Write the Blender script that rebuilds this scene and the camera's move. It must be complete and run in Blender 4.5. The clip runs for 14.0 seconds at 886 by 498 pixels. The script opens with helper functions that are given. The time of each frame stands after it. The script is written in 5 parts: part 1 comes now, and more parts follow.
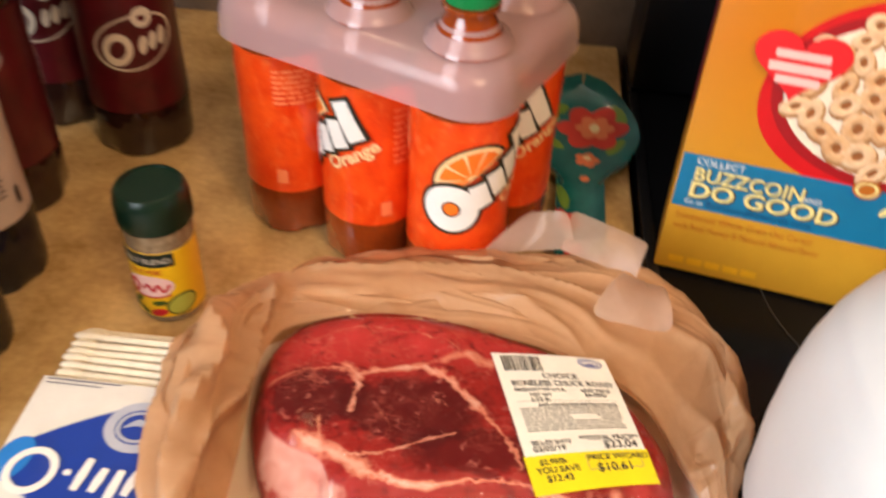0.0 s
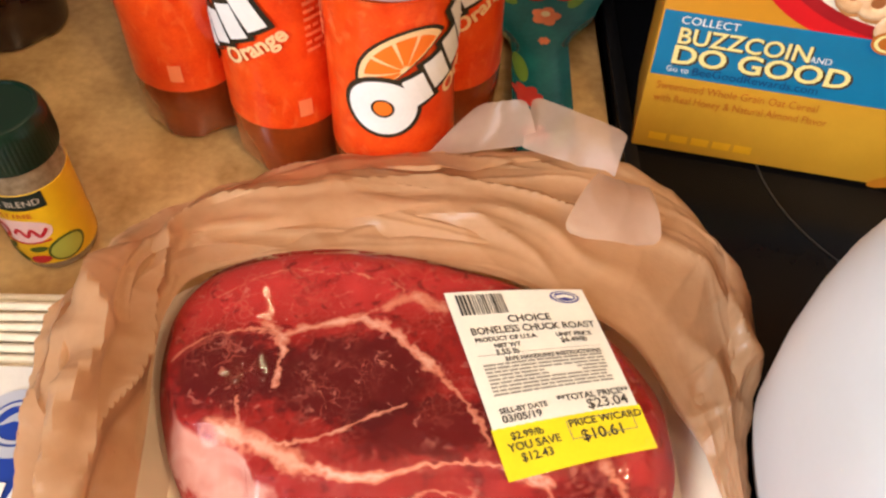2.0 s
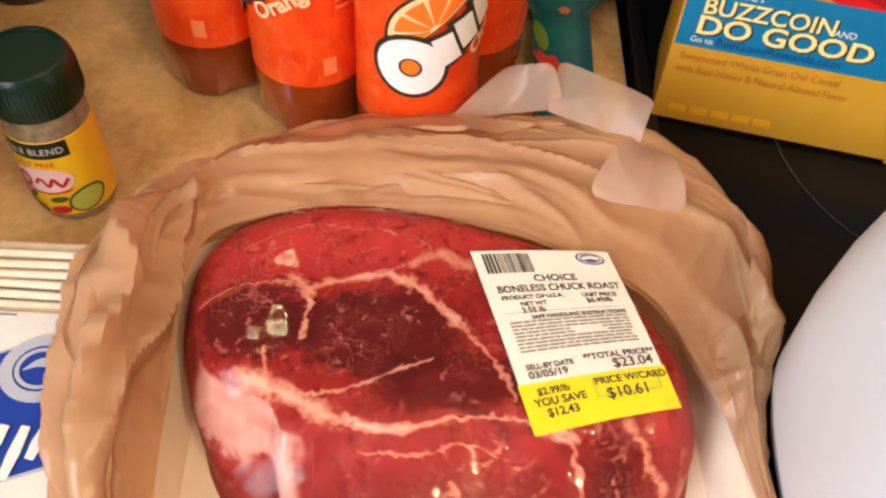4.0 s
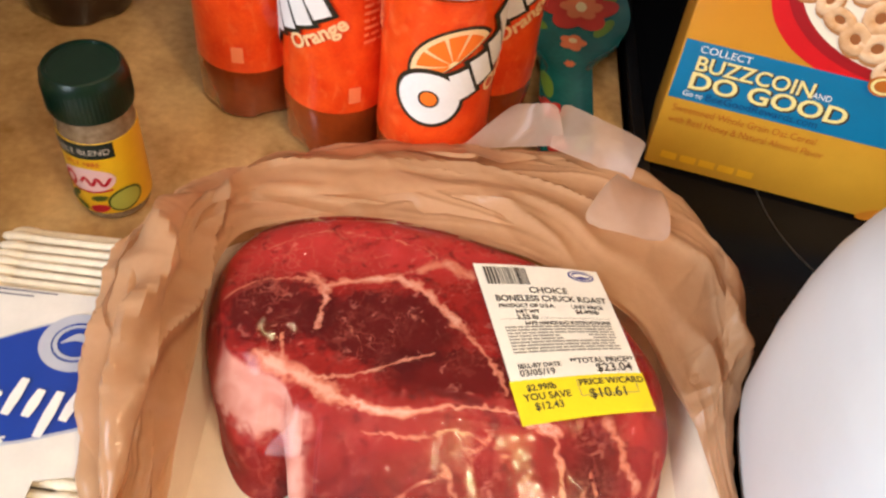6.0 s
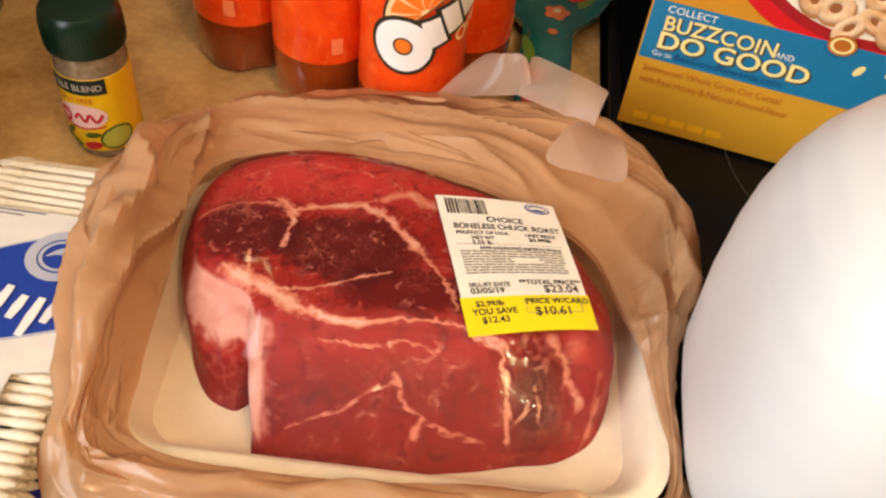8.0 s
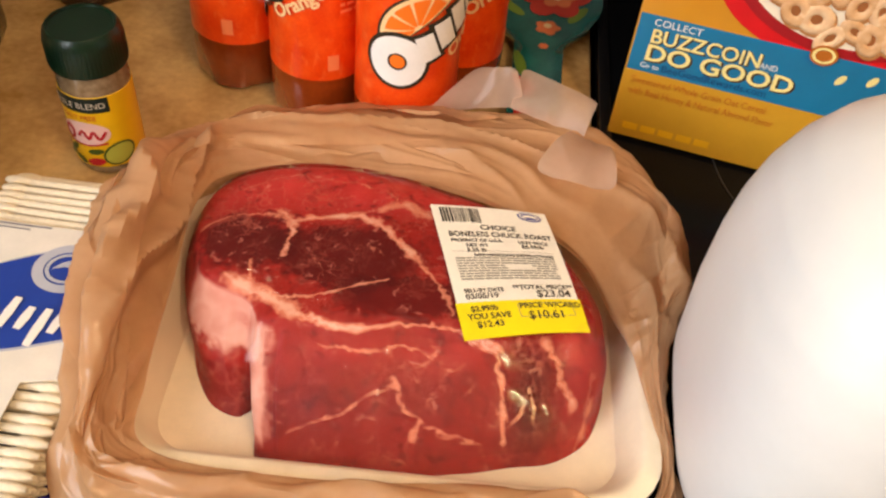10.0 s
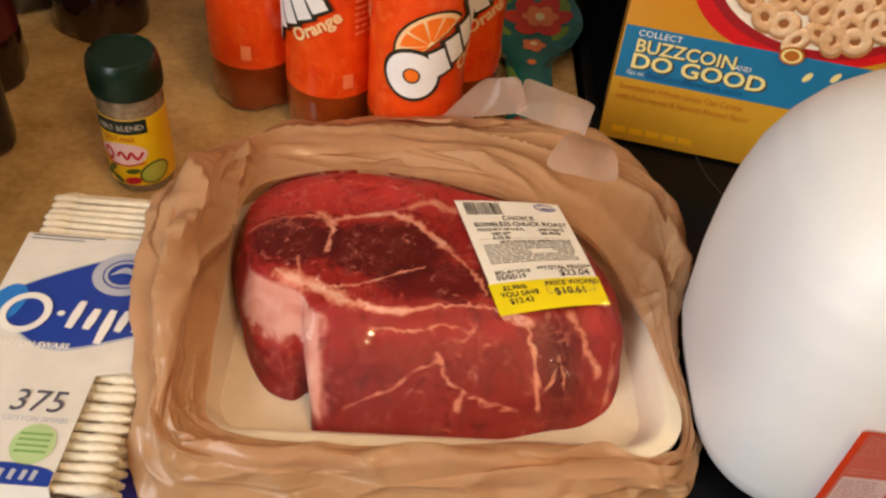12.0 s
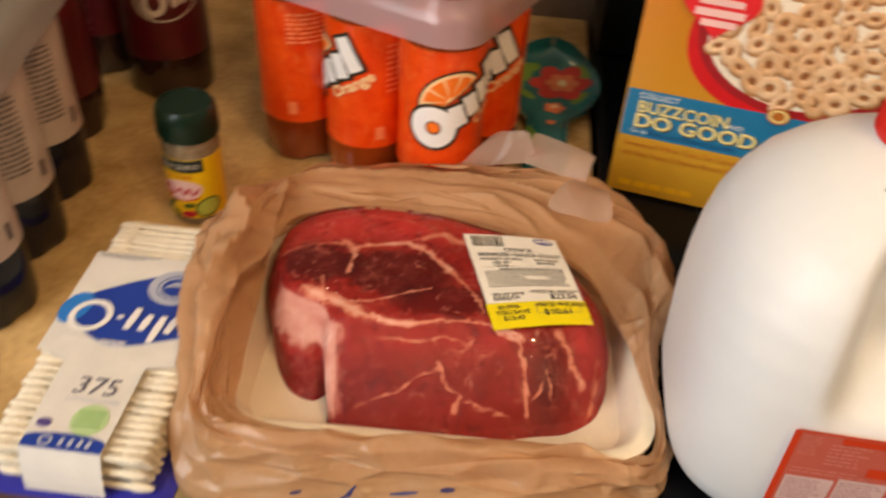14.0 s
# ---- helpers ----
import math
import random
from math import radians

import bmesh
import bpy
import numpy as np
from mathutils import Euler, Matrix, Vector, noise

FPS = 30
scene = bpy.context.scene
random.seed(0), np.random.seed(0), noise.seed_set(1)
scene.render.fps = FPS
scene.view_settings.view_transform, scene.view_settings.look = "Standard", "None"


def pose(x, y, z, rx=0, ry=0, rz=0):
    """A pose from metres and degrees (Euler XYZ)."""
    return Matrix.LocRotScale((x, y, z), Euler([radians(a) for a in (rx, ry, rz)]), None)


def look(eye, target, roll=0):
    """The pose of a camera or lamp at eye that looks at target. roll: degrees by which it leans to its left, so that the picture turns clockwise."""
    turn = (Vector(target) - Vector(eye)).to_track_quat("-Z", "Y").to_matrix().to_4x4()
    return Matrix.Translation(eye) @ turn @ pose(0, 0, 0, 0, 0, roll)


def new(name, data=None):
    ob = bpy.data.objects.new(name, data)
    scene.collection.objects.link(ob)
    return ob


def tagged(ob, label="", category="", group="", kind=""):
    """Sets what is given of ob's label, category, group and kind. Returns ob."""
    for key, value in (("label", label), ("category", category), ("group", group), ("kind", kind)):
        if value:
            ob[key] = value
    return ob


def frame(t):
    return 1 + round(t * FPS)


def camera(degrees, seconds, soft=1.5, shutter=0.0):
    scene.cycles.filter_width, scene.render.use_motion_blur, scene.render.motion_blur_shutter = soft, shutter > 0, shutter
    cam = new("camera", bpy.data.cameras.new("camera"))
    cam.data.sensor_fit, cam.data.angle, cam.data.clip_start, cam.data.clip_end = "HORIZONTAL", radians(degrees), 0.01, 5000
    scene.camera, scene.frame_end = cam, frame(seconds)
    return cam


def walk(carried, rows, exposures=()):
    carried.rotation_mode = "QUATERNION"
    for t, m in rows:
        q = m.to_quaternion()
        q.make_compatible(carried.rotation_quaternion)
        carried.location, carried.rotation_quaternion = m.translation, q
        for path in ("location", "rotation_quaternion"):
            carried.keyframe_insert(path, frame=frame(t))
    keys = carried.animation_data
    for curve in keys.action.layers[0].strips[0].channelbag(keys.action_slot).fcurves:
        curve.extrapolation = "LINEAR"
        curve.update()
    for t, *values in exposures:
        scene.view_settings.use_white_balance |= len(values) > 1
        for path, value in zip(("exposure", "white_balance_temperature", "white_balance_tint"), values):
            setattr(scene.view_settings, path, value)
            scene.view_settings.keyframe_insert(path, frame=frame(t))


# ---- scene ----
cam = camera(53.1, 14.0, soft=2.4, shutter=0.6)
METRES, EYE, TILT, LEAN, TURN = 0.45, 0.397, -41.0, -2.5, 0.0
ROWS = [
    (0.0, 0.0, 0.0, 0.0, 0.0, 0.0, -0.0),
    (0.5, 0.0311, 0.1042, 0.0521, -2.09, -5.98, 4.39),
    (1.0, 0.0276, 0.1538, 0.0698, -1.88, -8.63, 5.25),
    (1.5, 0.0254, 0.1988, 0.0689, -2.3, -10.32, 4.74),
    (2.0, 0.0316, 0.2097, 0.0789, -2.66, -11.02, 4.28),
    (2.5, 0.0315, 0.2079, 0.0639, -2.49, -11.82, 4.12),
    (3.0, 0.0109, 0.2088, 0.0588, -2.55, -12.2, 3.38),
    (5.5, -0.0152, 0.1532, 0.0375, -3.79, -10.41, 1.55),
    (6.0, -0.0218, 0.1103, 0.0247, -2.74, -8.12, -1.1),
    (6.5, 0.008, 0.0829, -0.0191, -1.67, -7.6, -2.03),
    (7.0, 0.0257, 0.0566, -0.027, -0.91, -7.05, -2.27),
    (7.5, 0.0433, 0.0532, -0.0504, -1.0, -7.22, -2.37),
    (10.0, 0.0463, 0.0167, -0.0621, -1.23, -6.1, -1.62),
    (10.5, 0.0725, -0.0049, -0.0845, -1.54, -4.16, -0.91),
    (11.0, 0.0669, -0.0322, -0.085, -0.66, -6.37, -1.79),
    (11.5, 0.0052, -0.0615, -0.0914, -4.04, -3.47, 0.39),
    (12.0, -0.0381, -0.0811, -0.1049, -4.15, -3.81, 1.05),
    (12.5, -0.0494, -0.1155, -0.1187, -5.35, -3.37, 1.78),
    (13.0, -0.0584, -0.162, -0.1101, -7.19, -1.13, 5.2),
    (13.5, -0.0833, -0.1955, -0.1256, -8.73, 0.31, 5.68),
    (14.0, 0.0231, -0.233, -0.164, -0.19, 1.12, -0.53),
]
walk(cam, [(t, pose(0, 0, EYE, TILT, LEAN, TURN) @ pose(METRES * x, METRES * y, METRES * z, 90 + pitch, roll, yaw)) for t, x, y, z, yaw, pitch, roll in ROWS],
     exposures=((0.0, 0.40, 6400, 10), (3.0, 0.42, 6200, 10), (6.0, 0.34, 6050, 10), (7.0, 0.24, 6250, 10), (7.5, 0.24, 6450, 10), (10.0, 0.21, 6750, 10), (11.0, -0.10, 6750, 10), (12.5, -0.15, 6750, 10), (14.0, -0.13, 6950, 10)))

# ---- light ----
world = bpy.data.worlds.new("world")
scene.world = world
world.use_nodes = True
world.node_tree.nodes["Background"].inputs["Color"].default_value = (0.75, 0.85, 1.0, 1)
world.node_tree.nodes["Background"].inputs["Strength"].default_value = 0.25


def lamp(name, kind, m, energy, colour, **settings):
    data = bpy.data.lights.new(name, kind)
    data.energy, data.color = energy, colour
    if kind == "AREA":
        data.shape, data.size, data.size_y = "RECTANGLE", settings["size"], settings["size_y"]
    else:
        data.shadow_soft_size = settings["radius"]
    ob = new(name, data)
    ob.matrix_world = m
    return ob


WARM, COOL = (1.0, 0.70, 0.40), (0.88, 0.93, 1.0)
BULBS = [(0.42, -0.30, 1.10), (0.24, -0.46, 1.12), (0.50, -0.55, 1.12)]
for place in BULBS:
    lamp("bulb_light", "POINT", pose(*place), 8.0, WARM, radius=0.035)
lamp("counter_light", "AREA", look((-0.21, 0.68, 0.70), (-0.05, 0.30, 0.05)), 0.22, WARM, size=0.02, size_y=0.07)
lamp("window_light", "AREA", look((-1.15, -0.78, 0.78), (0.12, 0.22, 0.06)), 29.0, COOL, size=1.0, size_y=1.1)


# ---- materials ----
def lin(h):
    """Linear colour from a hex string."""
    v = [int(h[i:i + 2], 16) / 255 for i in (0, 2, 4)]
    return tuple(c / 12.92 if c <= 0.04045 else ((c + 0.055) / 1.055) ** 2.4 for c in v)


def mat(name, colour, rough=0.5, var=0.08, scale=60.0, bump=0.0, bump_scale=200.0, coat=0.0, metal=0.0, spec=0.5,
        transmission=0.0, island=False, alt=None, translucent=0.0):
    """A procedural surface: base colour varied at two scales, roughness and relief."""
    m = bpy.data.materials.new(name)
    m.use_nodes = True
    nt = m.node_tree
    b = nt.nodes["Principled BSDF"]
    b.inputs["Roughness"].default_value = rough
    b.inputs["Metallic"].default_value = metal
    b.inputs["Specular IOR Level"].default_value = spec
    b.inputs["Coat Weight"].default_value = coat
    b.inputs["Coat Roughness"].default_value = 0.06
    b.inputs["Transmission Weight"].default_value = transmission
    tc = nt.nodes.new("ShaderNodeTexCoord")
    n1, n2 = nt.nodes.new("ShaderNodeTexNoise"), nt.nodes.new("ShaderNodeTexNoise")
    n1.inputs["Scale"].default_value, n2.inputs["Scale"].default_value = scale, scale * 9
    n1.inputs["Detail"].default_value, n2.inputs["Detail"].default_value = 5, 3
    add = nt.nodes.new("ShaderNodeMath")
    add.operation = "MULTIPLY_ADD"
    add.inputs[1].default_value = 0.35
    nt.links.new(tc.outputs["Object"], n1.inputs["Vector"])
    nt.links.new(tc.outputs["Object"], n2.inputs["Vector"])
    nt.links.new(n2.outputs["Fac"], add.inputs[0])
    nt.links.new(n1.outputs["Fac"], add.inputs[2])
    ramp = nt.nodes.new("ShaderNodeValToRGB")
    lo = alt if alt else tuple(c * (1 - var) for c in colour)
    hi = colour if alt else tuple(min(1, c * (1 + var)) for c in colour)
    ramp.color_ramp.elements[0].position, ramp.color_ramp.elements[1].position = 0.45, 0.9
    ramp.color_ramp.elements[0].color, ramp.color_ramp.elements[1].color = (*lo, 1), (*hi, 1)
    nt.links.new(add.outputs[0], ramp.inputs["Fac"])
    nt.links.new(ramp.outputs["Color"], b.inputs["Base Color"])
    if bump:
        n3, bp = nt.nodes.new("ShaderNodeTexNoise"), nt.nodes.new("ShaderNodeBump")
        n3.inputs["Scale"].default_value, n3.inputs["Detail"].default_value = bump_scale, 4
        bp.inputs["Strength"].default_value, bp.inputs["Distance"].default_value = bump, 0.002
        nt.links.new(tc.outputs["Object"], n3.inputs["Vector"])
        nt.links.new(n3.outputs["Fac"], bp.inputs["Height"])
        nt.links.new(bp.outputs["Normal"], b.inputs["Normal"])
    if translucent:
        tr, mix = nt.nodes.new("ShaderNodeBsdfTranslucent"), nt.nodes.new("ShaderNodeMixShader")
        mix.inputs["Fac"].default_value = translucent
        nt.links.new(ramp.outputs["Color"], tr.inputs["Color"])
        nt.links.new(b.outputs["BSDF"], mix.inputs[1])
        nt.links.new(tr.outputs["BSDF"], mix.inputs[2])
        nt.links.new(mix.outputs["Shader"], nt.nodes["Material Output"].inputs["Surface"])
    return m


def film_mat(name, colour, gloss, rough, wrinkle, wrinkle_scale, haze=0.0, haze_colour=(1, 1, 1)):
    """Thin clear or hazy plastic: lets light straight through and shines at its surface."""
    m = bpy.data.materials.new(name)
    m.use_nodes = True
    nt = m.node_tree
    nt.nodes.remove(nt.nodes["Principled BSDF"])
    tr, gl, df = (nt.nodes.new("ShaderNodeBsdf" + k) for k in ("Transparent", "Glossy", "Diffuse"))
    tr.inputs["Color"].default_value = (*colour, 1)
    gl.inputs["Roughness"].default_value = rough
    df.inputs["Color"].default_value = (*haze_colour, 1)
    m1, m2, fr = nt.nodes.new("ShaderNodeMixShader"), nt.nodes.new("ShaderNodeMixShader"), nt.nodes.new("ShaderNodeFresnel")
    fr.inputs["IOR"].default_value = gloss
    m1.inputs["Fac"].default_value = haze
    tc, nz, bp = nt.nodes.new("ShaderNodeTexCoord"), nt.nodes.new("ShaderNodeTexNoise"), nt.nodes.new("ShaderNodeBump")
    nz.inputs["Scale"].default_value, nz.inputs["Detail"].default_value = wrinkle_scale, 3
    bp.inputs["Strength"].default_value, bp.inputs["Distance"].default_value = wrinkle, 0.002
    nt.links.new(tc.outputs["Object"], nz.inputs["Vector"])
    nt.links.new(nz.outputs["Fac"], bp.inputs["Height"])
    nt.links.new(bp.outputs["Normal"], gl.inputs["Normal"])
    nt.links.new(bp.outputs["Normal"], fr.inputs["Normal"])
    nt.links.new(tr.outputs["BSDF"], m1.inputs[1])
    nt.links.new(df.outputs["BSDF"], m1.inputs[2])
    nt.links.new(fr.outputs["Fac"], m2.inputs["Fac"])
    nt.links.new(m1.outputs["Shader"], m2.inputs[1])
    nt.links.new(gl.outputs["BSDF"], m2.inputs[2])
    nt.links.new(m2.outputs["Shader"], nt.nodes["Material Output"].inputs["Surface"])
    return m


def plain(name, h, rough=0.45, **k):
    return mat(name, lin(h), rough, **{"var": 0.05, **k})


COUNTER = mat("laminate counter", (0.74, 0.49, 0.21), 0.26, scale=20.0, alt=(0.36, 0.205, 0.07), bump=0.05, bump_scale=600)
COUNTER_EDGE = mat("counter edge", (0.30, 0.19, 0.10), 0.4, scale=30.0, alt=(0.2, 0.12, 0.06))
WALL = mat("painted wall", (0.50, 0.42, 0.33), 0.7, scale=6.0, bump=0.15, bump_scale=300)
BACKSPLASH = mat("brown backsplash", (0.16, 0.11, 0.075), 0.5, scale=20.0, alt=(0.09, 0.06, 0.04), bump=0.1, bump_scale=200)
CEILING = mat("white ceiling", (0.78, 0.76, 0.72), 0.8, scale=5.0, bump=0.2, bump_scale=120)
FLOOR = mat("wood floor", (0.26, 0.15, 0.08), 0.4, scale=4.0, alt=(0.18, 0.1, 0.05))
WOOD = mat("cabinet wood", (0.20, 0.10, 0.045), 0.4, scale=9.0, alt=(0.12, 0.06, 0.03), bump=0.1, bump_scale=80)
BLACK_GLASS = mat("black glass", (0.004, 0.004, 0.005), 0.22, spec=0.12, scale=20.0, bump=0.01, bump_scale=40)
BLACK_ENAMEL = mat("black enamel", (0.006, 0.006, 0.007), 0.4, spec=0.25, scale=20.0)
GREY_LINE = plain("grey print", "26272a", 0.4)


# ---- building helpers ----
def part(name, bm, material, parent=None, label="", smooth=True, m=None):
    """Links a bmesh as one mesh object, under a thing or a part if one is given."""
    me = bpy.data.meshes.new(name)
    bmesh.ops.recalc_face_normals(bm, faces=bm.faces[:]) if len(bm.faces) < 60000 else None
    bm.to_mesh(me)
    bm.free()
    me.materials.append(material)
    if smooth:
        me.shade_smooth()
        me.set_sharp_from_angle(angle=radians(40))
    ob = new(name, me)
    if parent:
        ob.parent = parent
    if m is not None:
        ob.matrix_basis = m
    if label:
        tagged(ob, label)
    return ob


def thing(name, m, label, category, group="", kind=""):
    """An empty at a thing's base, which parents its parts."""
    ob = new(name)
    ob.empty_display_size = 0.02
    ob.matrix_basis = m
    return tagged(ob, label, category, group, kind)


def box(x0, x1, y0, y1, z0, z1, bevel=0.0, segments=2):
    bm = bmesh.new()
    bmesh.ops.create_cube(bm, size=1)
    for v in bm.verts:
        v.co = Vector(((x0 + x1) / 2 + v.co.x * (x1 - x0), (y0 + y1) / 2 + v.co.y * (y1 - y0), (z0 + z1) / 2 + v.co.z * (z1 - z0)))
    if bevel:
        bmesh.ops.bevel(bm, geom=bm.edges[:], offset=bevel, segments=segments, profile=0.6, affect="EDGES")
    return bm


def lathe(profile, n=64, wave=None):
    """A turned body from (radius, height) pairs; wave(angle, height) may alter the radius."""
    bm = bmesh.new()
    rings = []
    for r, z in profile:
        if r < 1e-6:
            rings.append([bm.verts.new((0, 0, z))])
        else:
            rings.append([bm.verts.new(((r + (wave(a, z) if wave else 0)) * math.cos(a), (r + (wave(a, z) if wave else 0)) * math.sin(a), z))
                          for a in (2 * math.pi * i / n for i in range(n))])
    for p, q in zip(rings, rings[1:]):
        for i in range(n):
            j = (i + 1) % n
            if len(p) == 1 and len(q) > 1:
                bm.faces.new((p[0], q[i], q[j]))
            elif len(q) == 1 and len(p) > 1:
                bm.faces.new((p[i], p[j], q[0]))
            elif len(p) > 1:
                bm.faces.new((p[i], p[j], q[j], q[i]))
    return bm


def smooth_line(points, step=6):
    """A curve through the points (Catmull-Rom)."""
    pts = [np.array(p, float) for p in points]
    if len(pts) < 3:
        return [pts[0] + (pts[1] - pts[0]) * i / step for i in range(step + 1)]
    ext = [2 * pts[0] - pts[1], *pts, 2 * pts[-1] - pts[-2]]
    out = []
    for a, b, c, d in zip(ext, ext[1:], ext[2:], ext[3:]):
        for i in range(step):
            t = i / step
            out.append(0.5 * (2 * b + (c - a) * t + (2 * a - 5 * b + 4 * c - d) * t * t + (3 * b - a - 3 * c + d) * t ** 3))
    return out + [pts[-1]]


def stroke(bm, points, width, place, lift=0.0003, taper=0.0, step=6):
    """A printed stroke along a curve; place(u, v, lift) maps it onto the surface."""
    line = smooth_line(points, step)
    rows = []
    for i, p in enumerate(line):
        d = line[min(i + 1, len(line) - 1)] - line[max(i - 1, 0)]
        d = d / (np.linalg.norm(d) + 1e-9)
        w = width / 2 * (1 - taper * abs(2 * i / (len(line) - 1) - 1))
        n = np.array((-d[1], d[0])) * w
        rows.append([bm.verts.new(place(*(p + n * k), lift)) for k in (1, 0, -1)])
    for a, b in zip(rows, rows[1:]):
        for k in (0, 1):
            bm.faces.new((a[k], a[k + 1], b[k + 1], b[k]))


def ellipse(bm, cu, cv, ru, rv, place, lift=0.0003, turn=0.0, hole=0.0, n=40, shape=None, rings=6, span=(0, 360)):
    """A printed disc or ring; shape(angle) may alter its outline."""
    c, s = math.cos(radians(turn)), math.sin(radians(turn))
    full = span[1] - span[0] >= 360
    count = n if full else n + 1
    rows = []
    for k in range(rings + 1):
        f = hole + (1 - hole) * k / rings
        row = []
        for i in range(count):
            a = radians(span[0] + (span[1] - span[0]) * i / n)
            g = f * (shape(a) if shape else 1)
            x, y = ru * g * math.cos(a), rv * g * math.sin(a)
            row.append(bm.verts.new(place(cu + c * x - s * y, cv + s * x + c * y, lift)))
        rows.append(row)
    for p, q in zip(rows, rows[1:]):
        for i in range(n):
            j = (i + 1) % count
            bm.faces.new((p[i], p[j], q[j], q[i]))


def patch(bm, u0, u1, v0, v1, place, lift=0.0003, nu=8, nv=4, skew=0.0):
    """A printed rectangle."""
    g = [[bm.verts.new(place(u0 + (u1 - u0) * i / nu + skew * j / nv, v0 + (v1 - v0) * j / nv, lift)) for i in range(nu + 1)] for j in range(nv + 1)]
    for a, b in zip(g, g[1:]):
        for i in range(nu):
            bm.faces.new((a[i], a[i + 1], b[i + 1], b[i]))


def words(bm, text, u, v, size, place, lift=0.0005, align="LEFT", wide=1.0, bold=0.0, shear=0.0):
    """Lettering in the built-in font, laid on a surface."""
    cu = bpy.data.curves.new("lettering", "FONT")
    cu.body, cu.size, cu.align_x, cu.offset, cu.shear, cu.resolution_u = text, size, align, bold, shear, 3
    ob = bpy.data.objects.new("lettering", cu)
    scene.collection.objects.link(ob)
    me = bpy.data.meshes.new_from_object(ob.evaluated_get(bpy.context.evaluated_depsgraph_get()))
    vs = [bm.verts.new(place(u + w.co.x * wide, v + w.co.y, lift)) for w in me.vertices]
    for p in me.polygons:
        try:
            bm.faces.new([vs[i] for i in p.vertices])
        except ValueError:
            pass
    bpy.data.objects.remove(ob)
    bpy.data.curves.remove(cu)
    bpy.data.meshes.remove(me)


def on_cylinder(r, z0=0.0):
    """Maps (arc length from the front, height) onto an upright cylinder whose front faces -y."""
    return lambda u, v, lift: ((r + lift) * math.sin(u / r), -(r + lift) * math.cos(u / r), z0 + v)


def flat(u, v, lift):
    return (u, v, lift)


def new_bm():
    return bmesh.new()


FINE = {"dark_print", "blue_print", "small_lettering", "green_leaves", "bar_code", "small_print", "fine_print", "weight_print", "label_small_print", "herb_leaves", "lettering", "green_seal_bars", "heart_print", "top_bars", "date_bars"}


def prints(name, parent, material, draw, label="", m=None):
    bm = bmesh.new()
    draw(bm)
    ob = part(name, bm, material, parent, label, smooth=False, m=m)
    return tagged(ob, kind="stuff") if name in FINE else ob


def rounded_loop(hx, hy, r, n=8):
    """Points of a rounded rectangle, anticlockwise."""
    out = []
    for cx, cy, a0 in ((hx - r, hy - r, 0), (-hx + r, hy - r, 90), (-hx + r, -hy + r, 180), (hx - r, -hy + r, 270)):
        out += [(cx + r * math.cos(radians(a0 + 90 * i / n)), cy + r * math.sin(radians(a0 + 90 * i / n))) for i in range(n + 1)]
    return out


def skin(loops, close_first=True, close_last=True):
    """A body from closed loops of equal length."""
    bm = bmesh.new()
    rows = [[bm.verts.new(p) for p in loop] for loop in loops]
    for a, b in zip(rows, rows[1:]):
        for i in range(len(a)):
            j = (i + 1) % len(a)
            bm.faces.new((a[i], a[j], b[j], b[i]))
    if close_first:
        bm.faces.new(rows[0])
    if close_last:
        bm.faces.new(rows[-1])
    return bm


# ---- the kitchen ----
K = pose(0.118, 0.141, 0, 0, 0, -6)


def structure(name, bm, material, label, category="", m=K):
    ob = part(name, bm, material, None, label, m=m)
    return tagged(ob, label, category or name, "", "structure")


structure("counter", box(-2.3, 0, 0.0, 0.62, -0.038, 0, 0.004), COUNTER, "mottled tan laminate kitchen counter top", "counter")
structure("counter_base", box(-2.3, -0.01, 0.03, 0.60, -0.82, -0.039), WOOD, "brown wooden base cabinet under the counter", "cabinet")
structure("floor", box(-2.5, 2.6, -2.6, 0.72, -0.94, -0.90), FLOOR, "brown wooden kitchen floor", "floor")
structure("plinth", box(-2.3, -0.02, 0.08, 0.58, -0.90, -0.821), WOOD, "brown wooden plinth under the cabinet", "plinth")
structure("wall_north", box(-2.5, 2.6, 0.62, 0.72, -0.90, 1.55), BACKSPLASH, "dim brown kitchen wall behind the counter", "wall")
structure("wall_south", box(-2.5, 2.6, -2.7, -2.6, -0.90, 1.55), WALL, "plain painted wall closing the kitchen", "wall")
structure("wall_west", box(-2.6, -2.5, -2.7, 0.72, -0.90, 1.55), WALL, "plain painted wall closing the kitchen", "wall")
structure("wall_east", box(2.6, 2.7, -2.7, 0.72, -0.90, 1.55), WALL, "plain painted wall closing the kitchen", "wall")
structure("ceiling", box(-2.6, 2.7, -2.7, 0.72, 1.55, 1.65), CEILING, "plain white kitchen ceiling", "ceiling")


